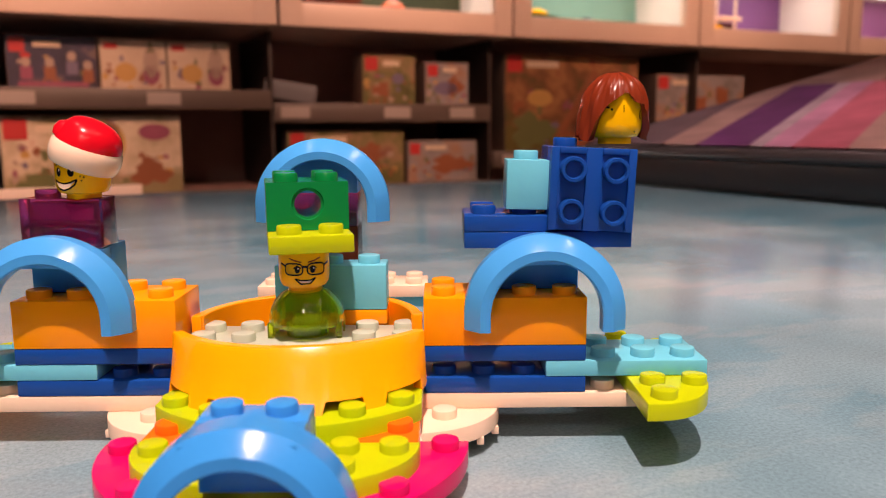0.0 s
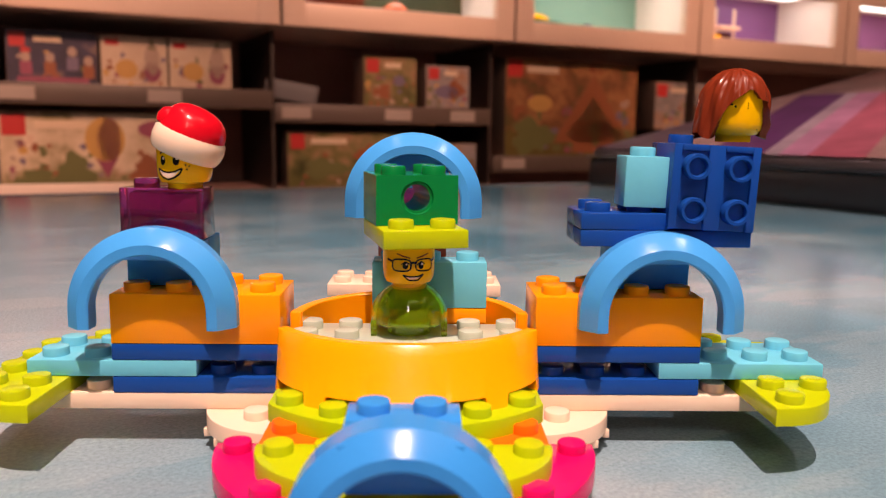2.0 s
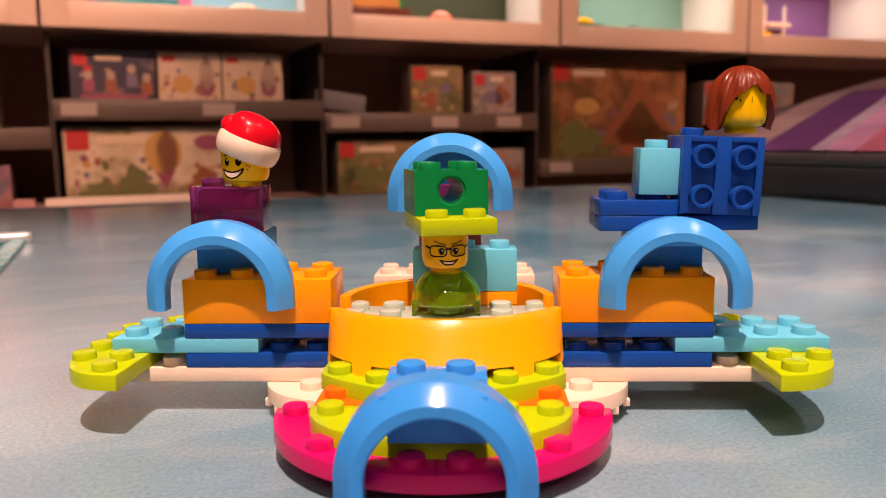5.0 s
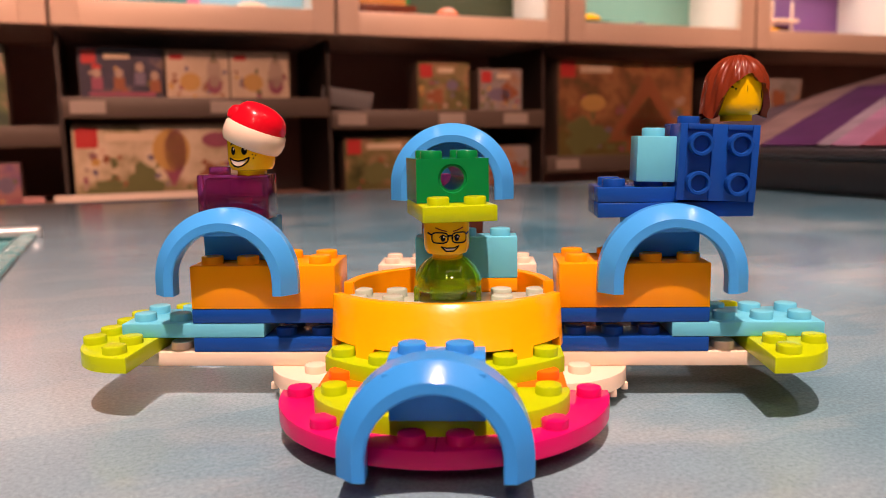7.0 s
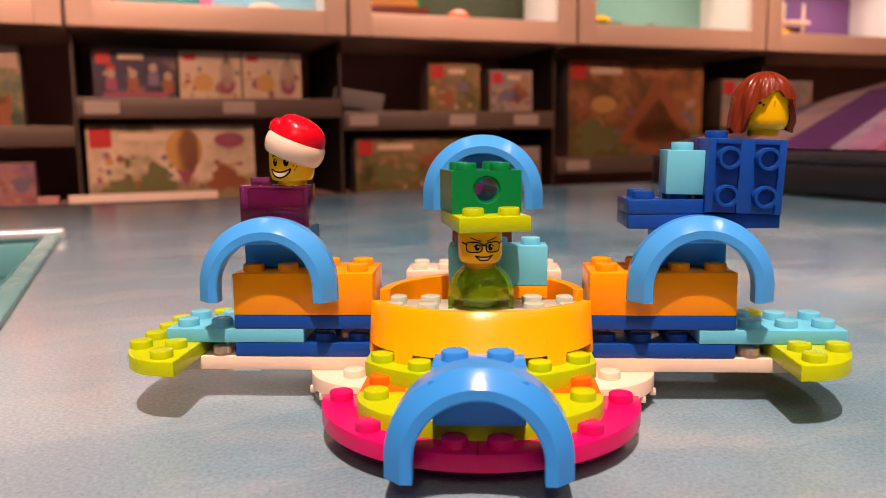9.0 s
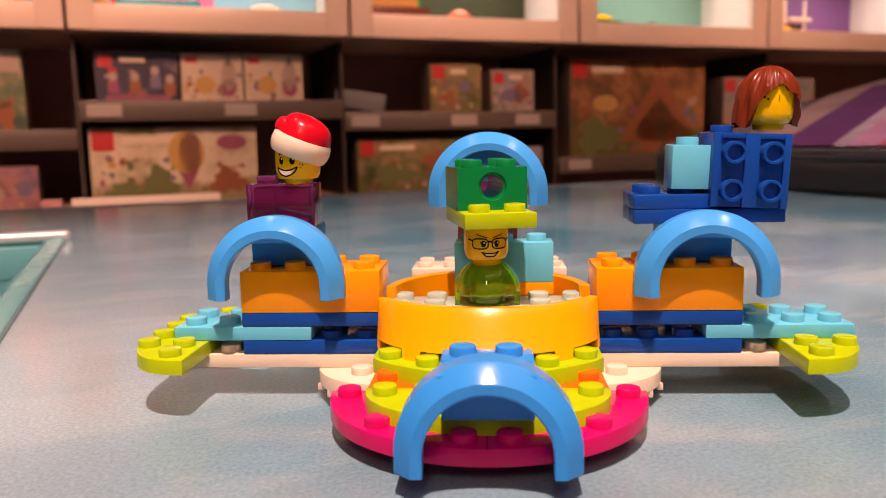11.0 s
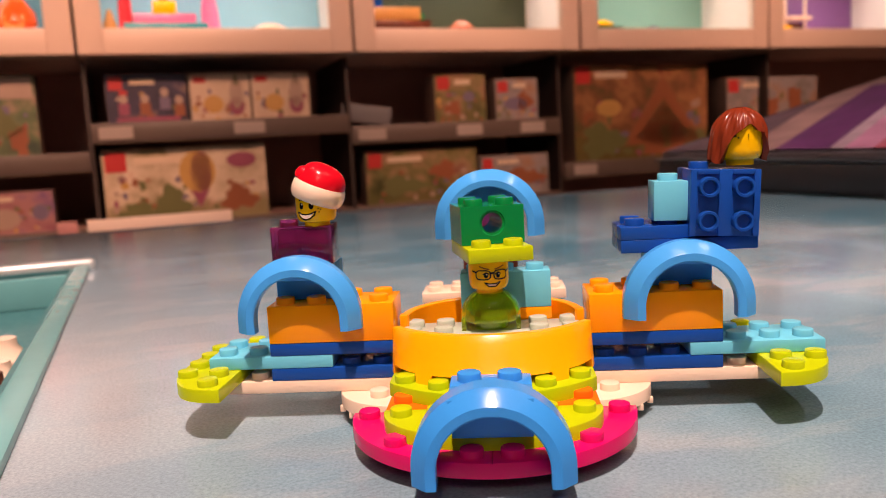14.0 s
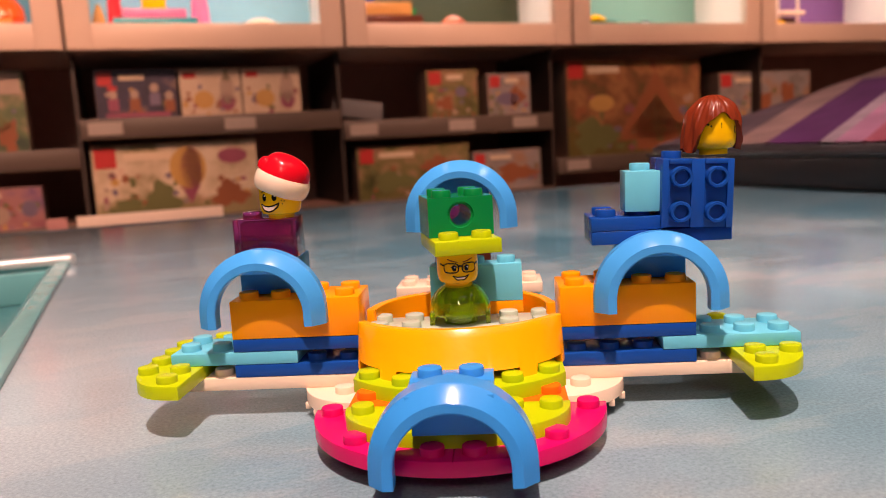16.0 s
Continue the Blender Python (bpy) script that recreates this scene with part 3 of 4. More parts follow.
def cabinet(x0, x1, back, sill=0.048):
    ob = thing("wall_cabinet", "white wall cabinet with a lit display window", "cabinet", "wall cabinets")
    x0, x1 = x0 + 0.003, x1 - 0.003
    for nm, dims in (("side_panel", (x0, x0 + 0.012, CZ0, CZ1)), ("side_panel", (x1 - 0.012, x1, CZ0, CZ1)),
                     ("case_floor", (x0 + 0.012, x1 - 0.012, CZ0 + 0.001, CZ0 + 0.046)), ("case_top", (x0 + 0.012, x1 - 0.012, CZ1 - 0.02, CZ1))):
        bm = bmesh.new()
        box(bm, dims[0], dims[1], WALL - 0.02, 1.80, dims[2], dims[3])
        part(nm, bm, CASE, ob, m=ROOM)
    bm = bmesh.new()
    box(bm, x0 + 0.012, x1 - 0.012, 1.70, 1.71, CZ0 + 0.046, CZ1 - 0.02)
    part("back_panel", bm, material("display_back", back, 0.5, vary=0.15, scale=8), ob, "painted back panel", m=ROOM)
    for nm, dims in (("stile", (x0, x0 + 0.046, CZ0, CZ1)), ("stile", (x1 - 0.046, x1, CZ0, CZ1)),
                     ("rail", (x0 + 0.046, x1 - 0.046, CZ0, CZ0 + sill)), ("rail", (x0 + 0.046, x1 - 0.046, CZ1 - 0.05, CZ1))):
        bm = bmesh.new()
        box(bm, dims[0], dims[1], WALL - 0.042, WALL - 0.021, dims[2], dims[3], 0.002)
        part(nm, bm, CREAM, ob, "cream lacquered door frame", m=ROOM)
    bm = bmesh.new()
    box(bm, x0 + 0.046, x1 - 0.046, WALL - 0.034, WALL - 0.030, CZ0 + sill, CZ1 - 0.05)
    pane = part("pane", bm, GLASS, ob, m=ROOM)
    pane.visible_shadow = False
    lamp("cabinet_light", 'AREA', ROOM @ pose((x0 + x1) / 2, WALL + 0.07, CZ1 - 0.025), 0.62, (1.0, 0.9, 0.82), x1 - x0 - 0.1, 0.12)


for a, b, c in zip(GAPS, GAPS[1:], BACKS):
    cabinet(a, b, c)
bm = bmesh.new()
box(bm, -3.0, 4.0, WALL - 0.02, 1.80, CZ1 + 0.002, CEIL_Z - 0.001)
tagged(part("soffit", bm, DARKENED, m=ROOM), "dark soffit over the wall cabinets", "wall", kind="structure")

# toys on show in the cabinets
SHOW = CZ0 + 0.047


def show_model(label, bits):
    """A built toy on show: bits are (kind, x, depth, width, height, base, material)."""
    ob = thing("display_model", label, "toy", "toys on show")
    for kind, x, d, w, h, z, mat in bits:
        bm = bmesh.new()
        y = WALL + 0.05 + d
        if kind == "box":
            box(bm, x - w / 2, x + w / 2, y - w / 3, y + w / 3, SHOW + z, SHOW + z + h, 0.002)
        elif kind == "cone":
            lathe(bm, [(w / 2, 0), (w / 2.4, h * 0.4), (w / 8, h)], Matrix.Translation((x, y, SHOW + z)), 14)
        else:
            lathe(bm, [(w * 0.30, 0), (w / 2, h * 0.3), (w * 0.46, h * 0.6), (w * 0.2, h)], Matrix.Translation((x, y, SHOW + z)), 16)
        part("block" if kind == "box" else "tower" if kind == "cone" else "dome", bm, mat, ob, m=ROOM)


TOYRED, TOYTEAL, TOYPINK, TOYTAN = plastic("toy_red", 205, 50, 60), plastic("toy_teal", 50, 140, 150), plastic("toy_pink", 225, 120, 165), plastic("toy_tan", 190, 140, 80)
show_model("orange-red toy head-shaped hut", [("dome", -0.27, 0.0, 0.075, 0.07, 0, plastic("toy_orange", 225, 85, 25)), ("box", -0.27, -0.022, 0.035, 0.03, 0.004, TOYTAN)])
show_model("teal toy ship with red towers", [("box", -0.0, 0.03, 0.16, 0.022, 0, TOYTEAL), ("box", 0.0, 0.03, 0.12, 0.02, 0.022, TOYPINK), ("box", 0.0, 0.02, 0.045, 0.028, 0.042, YELLOW),
                                              ("cone", -0.075, 0.02, 0.03, 0.16, 0, TOYRED), ("cone", 0.09, 0.03, 0.04, 0.12, 0.01, TOYPINK), ("box", 0.0, 0.015, 0.02, 0.02, 0.07, BROWN)])
show_model("small tan cone-shaped toy palm", [("cone", -0.105, 0.0, 0.03, 0.05, 0, TOYTAN)])
show_model("white toy ice dome", [("dome", 0.21, 0.02, 0.085, 0.026, 0, WHITE)])
show_model("dark toy ship on a green base", [("box", 0.49, 0.03, 0.15, 0.03, 0, BROWN), ("box", 0.49, 0.03, 0.11, 0.03, 0.03, TOYTAN), ("box", 0.45, 0.03, 0.03, 0.08, 0.03, DARKBLUE), ("box", 0.55, 0.02, 0.02, 0.05, 0, GREEN)])
show_model("pink and brown toy mushroom", [("dome", 0.645, 0.0, 0.06, 0.03, 0, plastic("toy_salmon", 190, 110, 80))])
show_model("green toy island with a purple tower", [("box", 1.02, 0.02, 0.11, 0.018, 0, plastic("toy_olive", 70, 110, 80)), ("dome", 1.0, 0.02, 0.03, 0.06, 0.018, TOYPINK), ("dome", 1.04, 0.03, 0.06, 0.02, 0.018, YELLOW)])
show_model("small dark toy creature", [("dome", 1.17, 0.0, 0.04, 0.02, 0, SMOKE)])
show_model("pink toy house with white frames", [("box", 1.56, 0.03, 0.06, 0.05, 0, TOYPINK), ("box", 1.63, 0.03, 0.008, 0.1, 0, WHITE), ("box", 1.70, 0.03, 0.008, 0.1, 0, WHITE), ("box", 1.665, 0.03, 0.075, 0.01, 0.04, WHITE),
                                                 ("box", 1.665, 0.06, 0.07, 0.035, 0, BROWN), ("box", 1.60, 0.0, 0.03, 0.02, 0, YELLOW)])

# ------------------------------------------------------------ the toy model
model = thing("toy_brick_model", "colourful building-brick toy boat ride with blue arches, on the table", "toy model")


def brick(name, x0, x1, y0, y1, z0, z1, mat, studs=(), label="", m=None, round_edge=0.00022):
    """A moulded brick; x and y in pitches, z in plates; studs: their x and y."""
    bm = bmesh.new()
    g = 0.00008
    box(bm, x0 * P + g, x1 * P - g, y0 * P + g, y1 * P - g, z0 * H + LIFT + g / 2, z1 * H + LIFT - g / 2, round_edge)
    ob = part(name, bm, mat, model, label, m)
    for sx, sy in studs:
        stud(ob, sx, sy, z1)
    return ob


def grid(x0, x1, y0, y1):
    return [(x0 + 0.5 + i, y0 + 0.5 + j) for i in range(round(x1 - x0)) for j in range(round(y1 - y0))]


def round_plate(name, outline, z0, z1, mat, studs=(), label="", teeth=()):
    bm = bmesh.new()
    slab(bm, [(x * P, y * P) for x, y in outline], z0 * H + LIFT, z1 * H + LIFT)
    for tx, ty, w in teeth:
        box(bm, tx * P - w, tx * P + w, ty * P - w, ty * P + w, z0 * H + LIFT - 0.0016, z0 * H + LIFT, 0.0002)
    ob = part(name, bm, mat, model, label)
    for sx, sy in studs:
        stud(ob, sx, sy, z1)
    return ob


def sup(a, b, p, q0, q1, n, cx, cy):
    """An arc of a super-ellipse with half-axes a and b, from angle q0 to q1 in degrees."""
    out = []
    for k in range(n + 1):
        q = radians(q0 + (q1 - q0) * k / n)
        c, s = math.cos(q), math.sin(q)
        out.append((cx + a * math.copysign(abs(c) ** (2 / p), c), cy + b * math.copysign(abs(s) ** (2 / p), s)))
    return out


# the long arms on both sides
for s in (-1, 1):
    def span(a, b):
        return (a, b) if s > 0 else (-b, -a)
    x0, x1 = span(2.6, 9.0)
    brick("plate", x0, x1, -1, 1, 0, 1, WHITE, [(s * 7.5, -0.5), (s * 7.5, 0.5)], "long white plate")
    x0, x1 = span(3, 7)
    brick("plate", x0, x1, -1, 1, 1, 2, DARKBLUE, grid(x0, x1, -1, 1), "blue plate")
    brick("plate", x0, x1, -1, 1, 3, 4, DARKBLUE, [], "blue plate")
    brick("brick", x0, x1, -1, 1, 4, 7, ORANGE, grid(x0, x1, -1, 1), "light orange eight-stud brick")
    x0, x1 = (6, 10) if s > 0 else (-9, -5)
    brick("plate", x0, x1, -1, 1, 2, 3, AQUA, [p for p in grid(x0, x1, -1, 1) if abs(p[0]) > 7], "light aqua plate")
    # half-round lime plate at the arm's end
    arc = sup(2.0, 3.0, 2.5, -90, 90, 28, 0, 0)
    out = [(s * (8 + x), y) for x, y in arc]
    st = [(8.5, -2.5), (8.5, -1.5), (9.5, -1.5), (9.5, 1.5), (8.5, 1.5), (8.5, 2.5)]
    st += [(9.5, -0.5), (9.5, 0.5)] if s < 0 else []
    round_plate("round_plate", out, 1, 2, LEMON, [(s * x, y) for x, y in st], "half-round lime plate", [(s * 9.75, -1.35, 0.0007)])
    # white half-round plate by the hull
    out = [(s * (2.4 + x), y - 0.2) for x, y in sup(2.5, 2.4, 2.3, -90, 90, 24, 0, 0)]
    round_plate("round_plate", out, -1, 0, WHITE, [(s * 3.5, -1.5)], "white half-round plate", [(s * 4.75, -1.1, 0.0007), (s * 4.35, -1.75, 0.0007)])


# the curved hull
def ring_wall(name, q0, q1, top, foot, z0, z1, mat, label, notches=()):
    """A curved flaring wall from angle q0 to q1; top and foot are half-axes; notches: angle, half-width and height cut from its lower edge."""
    bm = bmesh.new()
    n = 96
    cols = []
    for k in range(n + 1):
        q = q0 + (q1 - q0) * k / n
        lift = max([h for a, w, h in notches if abs(q - a) < w], default=0)
        c, s = math.cos(radians(q)), math.sin(radians(q))
        lo, hi, e, thick = (z0 + lift) * H + LIFT, z1 * H + LIFT, 0.00022, 0.0022
        u = 1 - lift / (z1 - z0)
        fx, fy = top[0] + (foot[0] - top[0]) * u, top[1] + (foot[1] - top[1]) * u
        mx, my = top[0] + (foot[0] - top[0]) * u * 0.35, top[1] + (foot[1] - top[1]) * u * 0.35

        def at(ax, ay, cut, z):
            return (ax * P * c - cut * c, ay * P * s - cut * s, z)
        prof = [at(fx, fy, thick, lo), at(fx, fy, 0, lo), at(mx, my, 0, lo + (hi - lo) * 0.55), at(*top, 0, hi - e), at(*top, e, hi), at(*top, thick - e, hi), at(*top, thick, hi - e)]
        cols.append([bm.verts.new(p) for p in prof])
    m = len(cols[0])
    for a, b in zip(cols, cols[1:]):
        for k in range(m):
            bm.faces.new((a[k], a[(k + 1) % m], b[(k + 1) % m], b[k]))
    bm.faces.new(cols[0])
    bm.faces.new(cols[-1][::-1])
    return part(name, bm, mat, model, label, angle=30)


def bow_wall(name, z0, z1, mat, label, notches):
    """The flaring wall at the bow: a shallow arc at its top edge, a deep half-ellipse at its foot. notches: angle, half-width, height."""
    bm = bmesh.new()
    cols, n, thick, e = [], 144, 0.0021, 0.00022
    for k in range(n + 1):
        q = -90 + 180 * k / n
        sq, cq = math.sin(radians(q)), max(0.0, math.cos(radians(q)))
        lift = max([h for a, w, h in notches if abs(q - a) < w], default=0)
        top = Vector((3.02 * sq, 1.0 - math.sqrt(3.75 ** 2 - (3.02 * sq) ** 2)))
        foot = Vector((3.08 * sq, -1.22 - 2.42 * cq))

        def at(u, cut, z):
            p = (foot + (top - foot) * u) * P
            d = (Vector((0, 0.6 * P)) - p).normalized() * cut
            return (p.x + d.x, p.y + d.y, z)
        lo, hi = (z0 + lift) * H + LIFT, z1 * H + LIFT
        u0 = lift / (z1 - z0)
        prof = [at(u0, thick, lo), at(u0, 0, lo)]
        prof += [at(u0 + (1 - u0) * (v ** 0.9), 0, lo + (hi - lo) * v) for v in (0.2, 0.4, 0.6, 0.8)]
        prof += [at(1, 0, hi - e), at(1, e, hi), at(1, thick - e, hi), at(1, thick, hi - e)]
        cols.append([bm.verts.new(p) for p in prof])
    m = len(cols[0])
    for a, b in zip(cols, cols[1:]):
        for k in range(m):
            bm.faces.new((a[k], a[(k + 1) % m], b[(k + 1) % m], b[k]))
    bm.faces.new(cols[0])
    bm.faces.new(cols[-1][::-1])
    return part(name, bm, mat, model, label, angle=30)


bow_wall("hull_wall", 1.98, 5.2, HULL, "light orange curved hull wall", [(-60, 14, 0.62), (-25.5, 8.5, 0.62), (25.5, 8.5, 0.62), (60, 14, 0.62)])
ring_wall("hull_wall", 3, 177, (2.95, 3.02), (3.0, 3.05), 2.05, 5.35, ORANGE, "orange curved hull wall at the stern")
for s in (-1, 1):
    brick("end_post", *((2.70, 2.97) if s > 0 else (-2.97, -2.70)), 0.02, 0.42, 2.05, 5.38, ORANGE, [], "upright hull end")
brick("plate", -2.72, 2.72, -0.95, 1.0, 3.2, 4.15, PALE, [(x, y) for x in (-2.5, -1.5, 1.5, 2.5) for y in (-0.5, 0.5)], "pale plate inside the hull")
round_plate("round_plate", sup(2.6, 1.45, 2.0, 180, 360, 30, 0, -0.96), 3.2, 4.15, PALE, [], "pale rounded plate inside the hull")
brick("plate", -2.0, 2.0, -1.6, 2.0, 2.05, 3.2, PALE, [], "pale plate inside the hull")
round_plate("round_plate", [(max(-2.98, min(2.98, x)), y) for x, y in sup(4.0, 4.2, 2.0, 180, 360, 48, 0, 0)], 1, 2, LIME,
            [(s * x, y) for s in (-1, 1) for x, y in ((2.52, -2.72), (1.5, -3.42))], "lime rounded plate under the hull")
brick("plate", -2.95, 2.95, -4.0, 2.0, 0, 1, DEEPORANGE, [(-2.5, -3.3), (2.5, -3.3)], "orange plate")
round_plate("round_plate", sup(2.97, 2.1, 2.2, 180, 360, 36, 0, -4.02), 0, 1, LEMON, [(s * x, y) for s in (-1, 1) for x, y in ((2.45, -4.45), (1.45, -4.45), (1.45, -5.4))], "lime half-round plate at the bow")
for s in (-1, 1):
    q = [(s * x, y - 3.0) for x, y in sup(4.02, 3.9, 2.0, -90, 0, 24, 0, 0)]
    round_plate("round_plate", [(s * 0.01, -3.0)] + q, -1, 0, MAGENTA, [(s * x, y) for x, y in ((3.5, -3.4), (2.5, -5.5), (0.5, -6.4))], "magenta quarter-round plate")
brick("plate", -3, 3, -3, 3, -1, 0, WHITE, [], "white base plate")
brick("plate", -2, 2, -4, 2, -2.18, -1, SMOKE, [], "dark base plate on the table")


def mudguard(cx, yf, top, zlow, body, back=None, studs=(), mat=BLUE_LIT, deep=0.0084, thick=0.0058, label="medium blue wheel-arch piece"):
    """A wheel arch: a bevelled half ring on short legs with a two-stud block behind it. top, zlow, body in plates, yf in pitches."""
    bm = bmesh.new()
    R1, R0 = 0.0155, 0.0106
    zc = top * H + LIFT - R1
    zb = zlow * H + LIFT
    y0, y1 = yf * P, yf * P + thick
    prof = [(R0, y0 + 0.0002), (R0 + 0.0003, y0), (R0 + 0.0020, y0), (R1 - 0.0003, y0 + 0.0025), (R1, y0 + 0.0029), (R1, y1), (R0 + 0.0009, y1), (R0 + 0.0009, y0 + 0.0036), (R0, y0 + 0.0034)]
    path = [(0.0, None)] + [(q, 1) for q in np.linspace(0, 180, 49)] + [(180.0, None)]
    cols = []
    for q, on in path:
        c, s = math.cos(radians(q)), math.sin(radians(q))
        cols.append([bm.verts.new((cx * P + r * c, y, zb if on is None else zc + r * s)) for r, y in prof])
    for a, b in zip(cols, cols[1:]):
        for k in range(len(prof)):
            bm.faces.new((a[k], a[(k + 1) % len(prof)], b[(k + 1) % len(prof)], b[k]))
    bm.faces.new(cols[0][::-1])
    bm.faces.new(cols[-1])
    z0, z1 = body
    bw = 1.0
    yb = y1 - 0.0004 if back is None else back * P
    box(bm, (cx - bw) * P, (cx + bw) * P, yb, yb + deep, z0 * H + LIFT + 0.0001, z1 * H + LIFT, 0.0002)
    if back is not None:
        box(bm, (cx - bw) * P, (cx + bw) * P, y0 + 0.0022, yb + 0.001, z1 * H + LIFT - 0.0028, z1 * H + LIFT - 0.0001, 0.0002)
    ob = part("arch_piece", bm, mat, model, label, angle=25)
    for sx in studs:
        stud(ob, sx, (yb + deep / 2) / P, z1)
    return ob


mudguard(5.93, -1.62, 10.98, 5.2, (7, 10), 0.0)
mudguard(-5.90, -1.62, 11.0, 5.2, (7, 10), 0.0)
mudguard(0.03, -7.66, 5.02, -0.85, (1.0, 4.38), -6.33, studs=(-0.5, 0.5), mat=BLUE, deep=0.0072, thick=0.0080)
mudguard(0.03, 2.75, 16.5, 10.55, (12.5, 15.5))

# behind the left arch: clear purple brick on a sand-blue brick
brick("brick", -7.0, -5.4, 1.06, 1.9, 7.0, 10.0, STEEL, [], "sand-blue brick")
bm = bmesh.new()
box(bm, -6.83 * P, -4.87 * P, -0.5 * P, 0.5 * P, 10.05 * H + LIFT, 13.1 * H + LIFT, 0.00025)
box(bm, -6.63 * P, -5.07 * P, -0.3 * P, 0.3 * P, 10.06 * H + LIFT, 12.75 * H + LIFT, 0.0002)
ob = part("brick", bm, PURPLE, model, "clear purple brick")
stud(ob, -6.33, 0.0, 13.1)
# right side: blue plates, aqua brick and side-stud brick
brick("plate", 4.0, 8.05, -0.95, 0.95, 10.0, 11.0, DARKBLUE, [], "blue plate")
brick("plate", 4.0, 6.1, -0.95, 0.95, 11.0, 12.0, DARKBLUE, [(4.5, -0.4), (4.5, 0.5), (5.5, -0.4), (5.5, 0.5)], "blue plate")
TILT_A = Matrix.Translation((5.5 * P, 0, 12.3 * H + LIFT)) @ Matrix.Rotation(radians(1.5), 4, 'Y') @ Matrix.Translation((-5.5 * P, 0, -12.3 * H - LIFT))
brick("brick", 5.0, 6.03, -0.85, 0.15, 12.3, 15.3, AQUA, [(5.5, -0.35)], "light aqua one-stud brick", TILT_A)
TILT_B = Matrix.Translation((7 * P, 0, 11 * H + LIFT)) @ Matrix.Rotation(radians(2.5), 4, 'Y') @ Matrix.Translation((-7 * P, 0, -11 * H - LIFT))
bm = bmesh.new()
ZB = 11.05 * H + LIFT
box(bm, 5.98 * P, 8.0 * P, -1.12 * P + 0.0006, 0.75 * P, ZB, ZB + 0.0158, 0.00025)
for x0, x1, z0, z1 in ((5.98, 6.17, 0.0, 0.0158), (6.80, 7.18, 0.0, 0.0158), (7.81, 8.0, 0.0, 0.0158), (6.17, 6.80, 0.0146, 0.0158), (7.18, 7.81, 0.0146, 0.0158)):
    box(bm, x0 * P, x1 * P, -1.12 * P, -1.12 * P + 0.0013, ZB + z0, ZB + z1, 0.0002)
for x in (6.5, 7.5):
    for z in (0.0037, 0.0117):
        m = Matrix.Translation((x * P, -1.12 * P, ZB + z)) @ Matrix.Rotation(radians(90), 4, 'X')
        lathe(bm, [(0.00245, -0.0014), (0.00245, 0.0014), (0.0023, 0.0017), (0.0018, 0.0017), (0.00165, 0.0014), (0.0016, 0.0003)], m, 26)
ob = part("brick", bm, DARKBLUE, model, "blue brick with four open side studs", TILT_B)
stud(ob, 6.45, 0.0, 11.05 + 0.0158 / H)
# mid: aqua brick on orange plate behind the figure
brick("plate", -1.0, 2.0, 1.0, 2.0, 4.15, 5.15, ORANGE, [], "light orange plate")
brick("brick", -1.0, 2.0, 1.0, 2.0, 5.15, 8.2, AQUA, [(-0.5, 1.5), (0.5, 1.5), (1.5, 1.5)], "light aqua brick")
# stern: brown and clear purple column, white plate
brick("brick", -1.0, 1.0, 3.6, 5.0, 1.0, 7.2, SMOKE, [], "dark grey brick")
brick("brick", -1.0, 1.0, 3.6, 5.0, 7.2, 10.0, BROWN, [], "dark brown brick")
brick("brick", -1.0, 1.0, 3.6, 5.0, 10.0, 12.5, PURPLE, [], "clear purple brick")
brick("plate", -3.0, 3.0, 7.6, 9.6, 2.45, 3.5, WHITE, grid(-3, 3, 7.6, 9.6), "white plate at the stern")
brick("plate", -2.6, 2.9, 7.8, 9.6, 1.45, 2.45, AQUA, [], "light aqua plate at the stern")
brick("plate", -2.0, 2.0, 1.0, 9.2, 0.0, 1.0, WHITE, [], "long white plate")
brick("brick", -2.0, 2.0, 7.8, 9.2, 1.0, 1.45, WHITE, [], "white brick")

# ---------------------------------------------------------- small figures
def figure_head(bm, m, mi, r=0.0051, h=0.0096):
    lathe(bm, [(0.0032, -0.0012), (0.0032, 0.0), (r * 0.86, 0.0003), (r * 0.96, 0.0012), (r, 0.0024), (r, h - 0.0024), (r * 0.96, h - 0.0012),
               (r * 0.84, h - 0.0003), (0.0025, h), (0.0024, h + 0.0016)], m, 36, mi)


def wrap_mark(bm, m, pts, r, mi, rise=0.00008):
    """A flat printed mark on a round head: pts are (degrees off the front, height)."""
    vs = []
    for q, z in pts:
        a = radians(-90 + q)
        vs.append(bm.verts.new(m @ Vector(((r + rise) * math.cos(a), (r + rise) * math.sin(a), z))))
    bm.faces.new(vs).material_index = mi


def dot(bm, m, q, z, rq, rz, r, mi, n=10):
    wrap_mark(bm, m, [(q + rq * math.cos(2 * math.pi * k / n), z + rz * math.sin(2 * math.pi * k / n)) for k in range(n)], r, mi)


def band(bm, m, line, width, r, mi):
    """A printed line on a round head."""
    k = r * math.pi / 180
    for (q0, z0), (q1, z1) in zip(line, line[1:]):
        dx, dz = (q1 - q0) * k, z1 - z0
        n = math.hypot(dx, dz)
        ox, oz = -dz / n * width / k, dx / n * width
        steps = max(1, int(abs(q1 - q0) / 8))
        for j in range(steps):
            a, b = j / steps, (j + 1) / steps
            qa, za, qb, zb = q0 + (q1 - q0) * a, z0 + dz * a, q0 + (q1 - q0) * b, z0 + dz * b
            wrap_mark(bm, m, [(qa - ox, za - oz), (qb - ox, zb - oz), (qb + ox, zb + oz), (qa + ox, za + oz)], r, mi)


def placed(x, y, z, turn=0.0, lean=0.0, side=0.0):
    return Matrix.Translation((x * P, y * P, z * H + LIFT)) @ Euler((radians(lean), radians(side), radians(turn))).to_matrix().to_4x4()


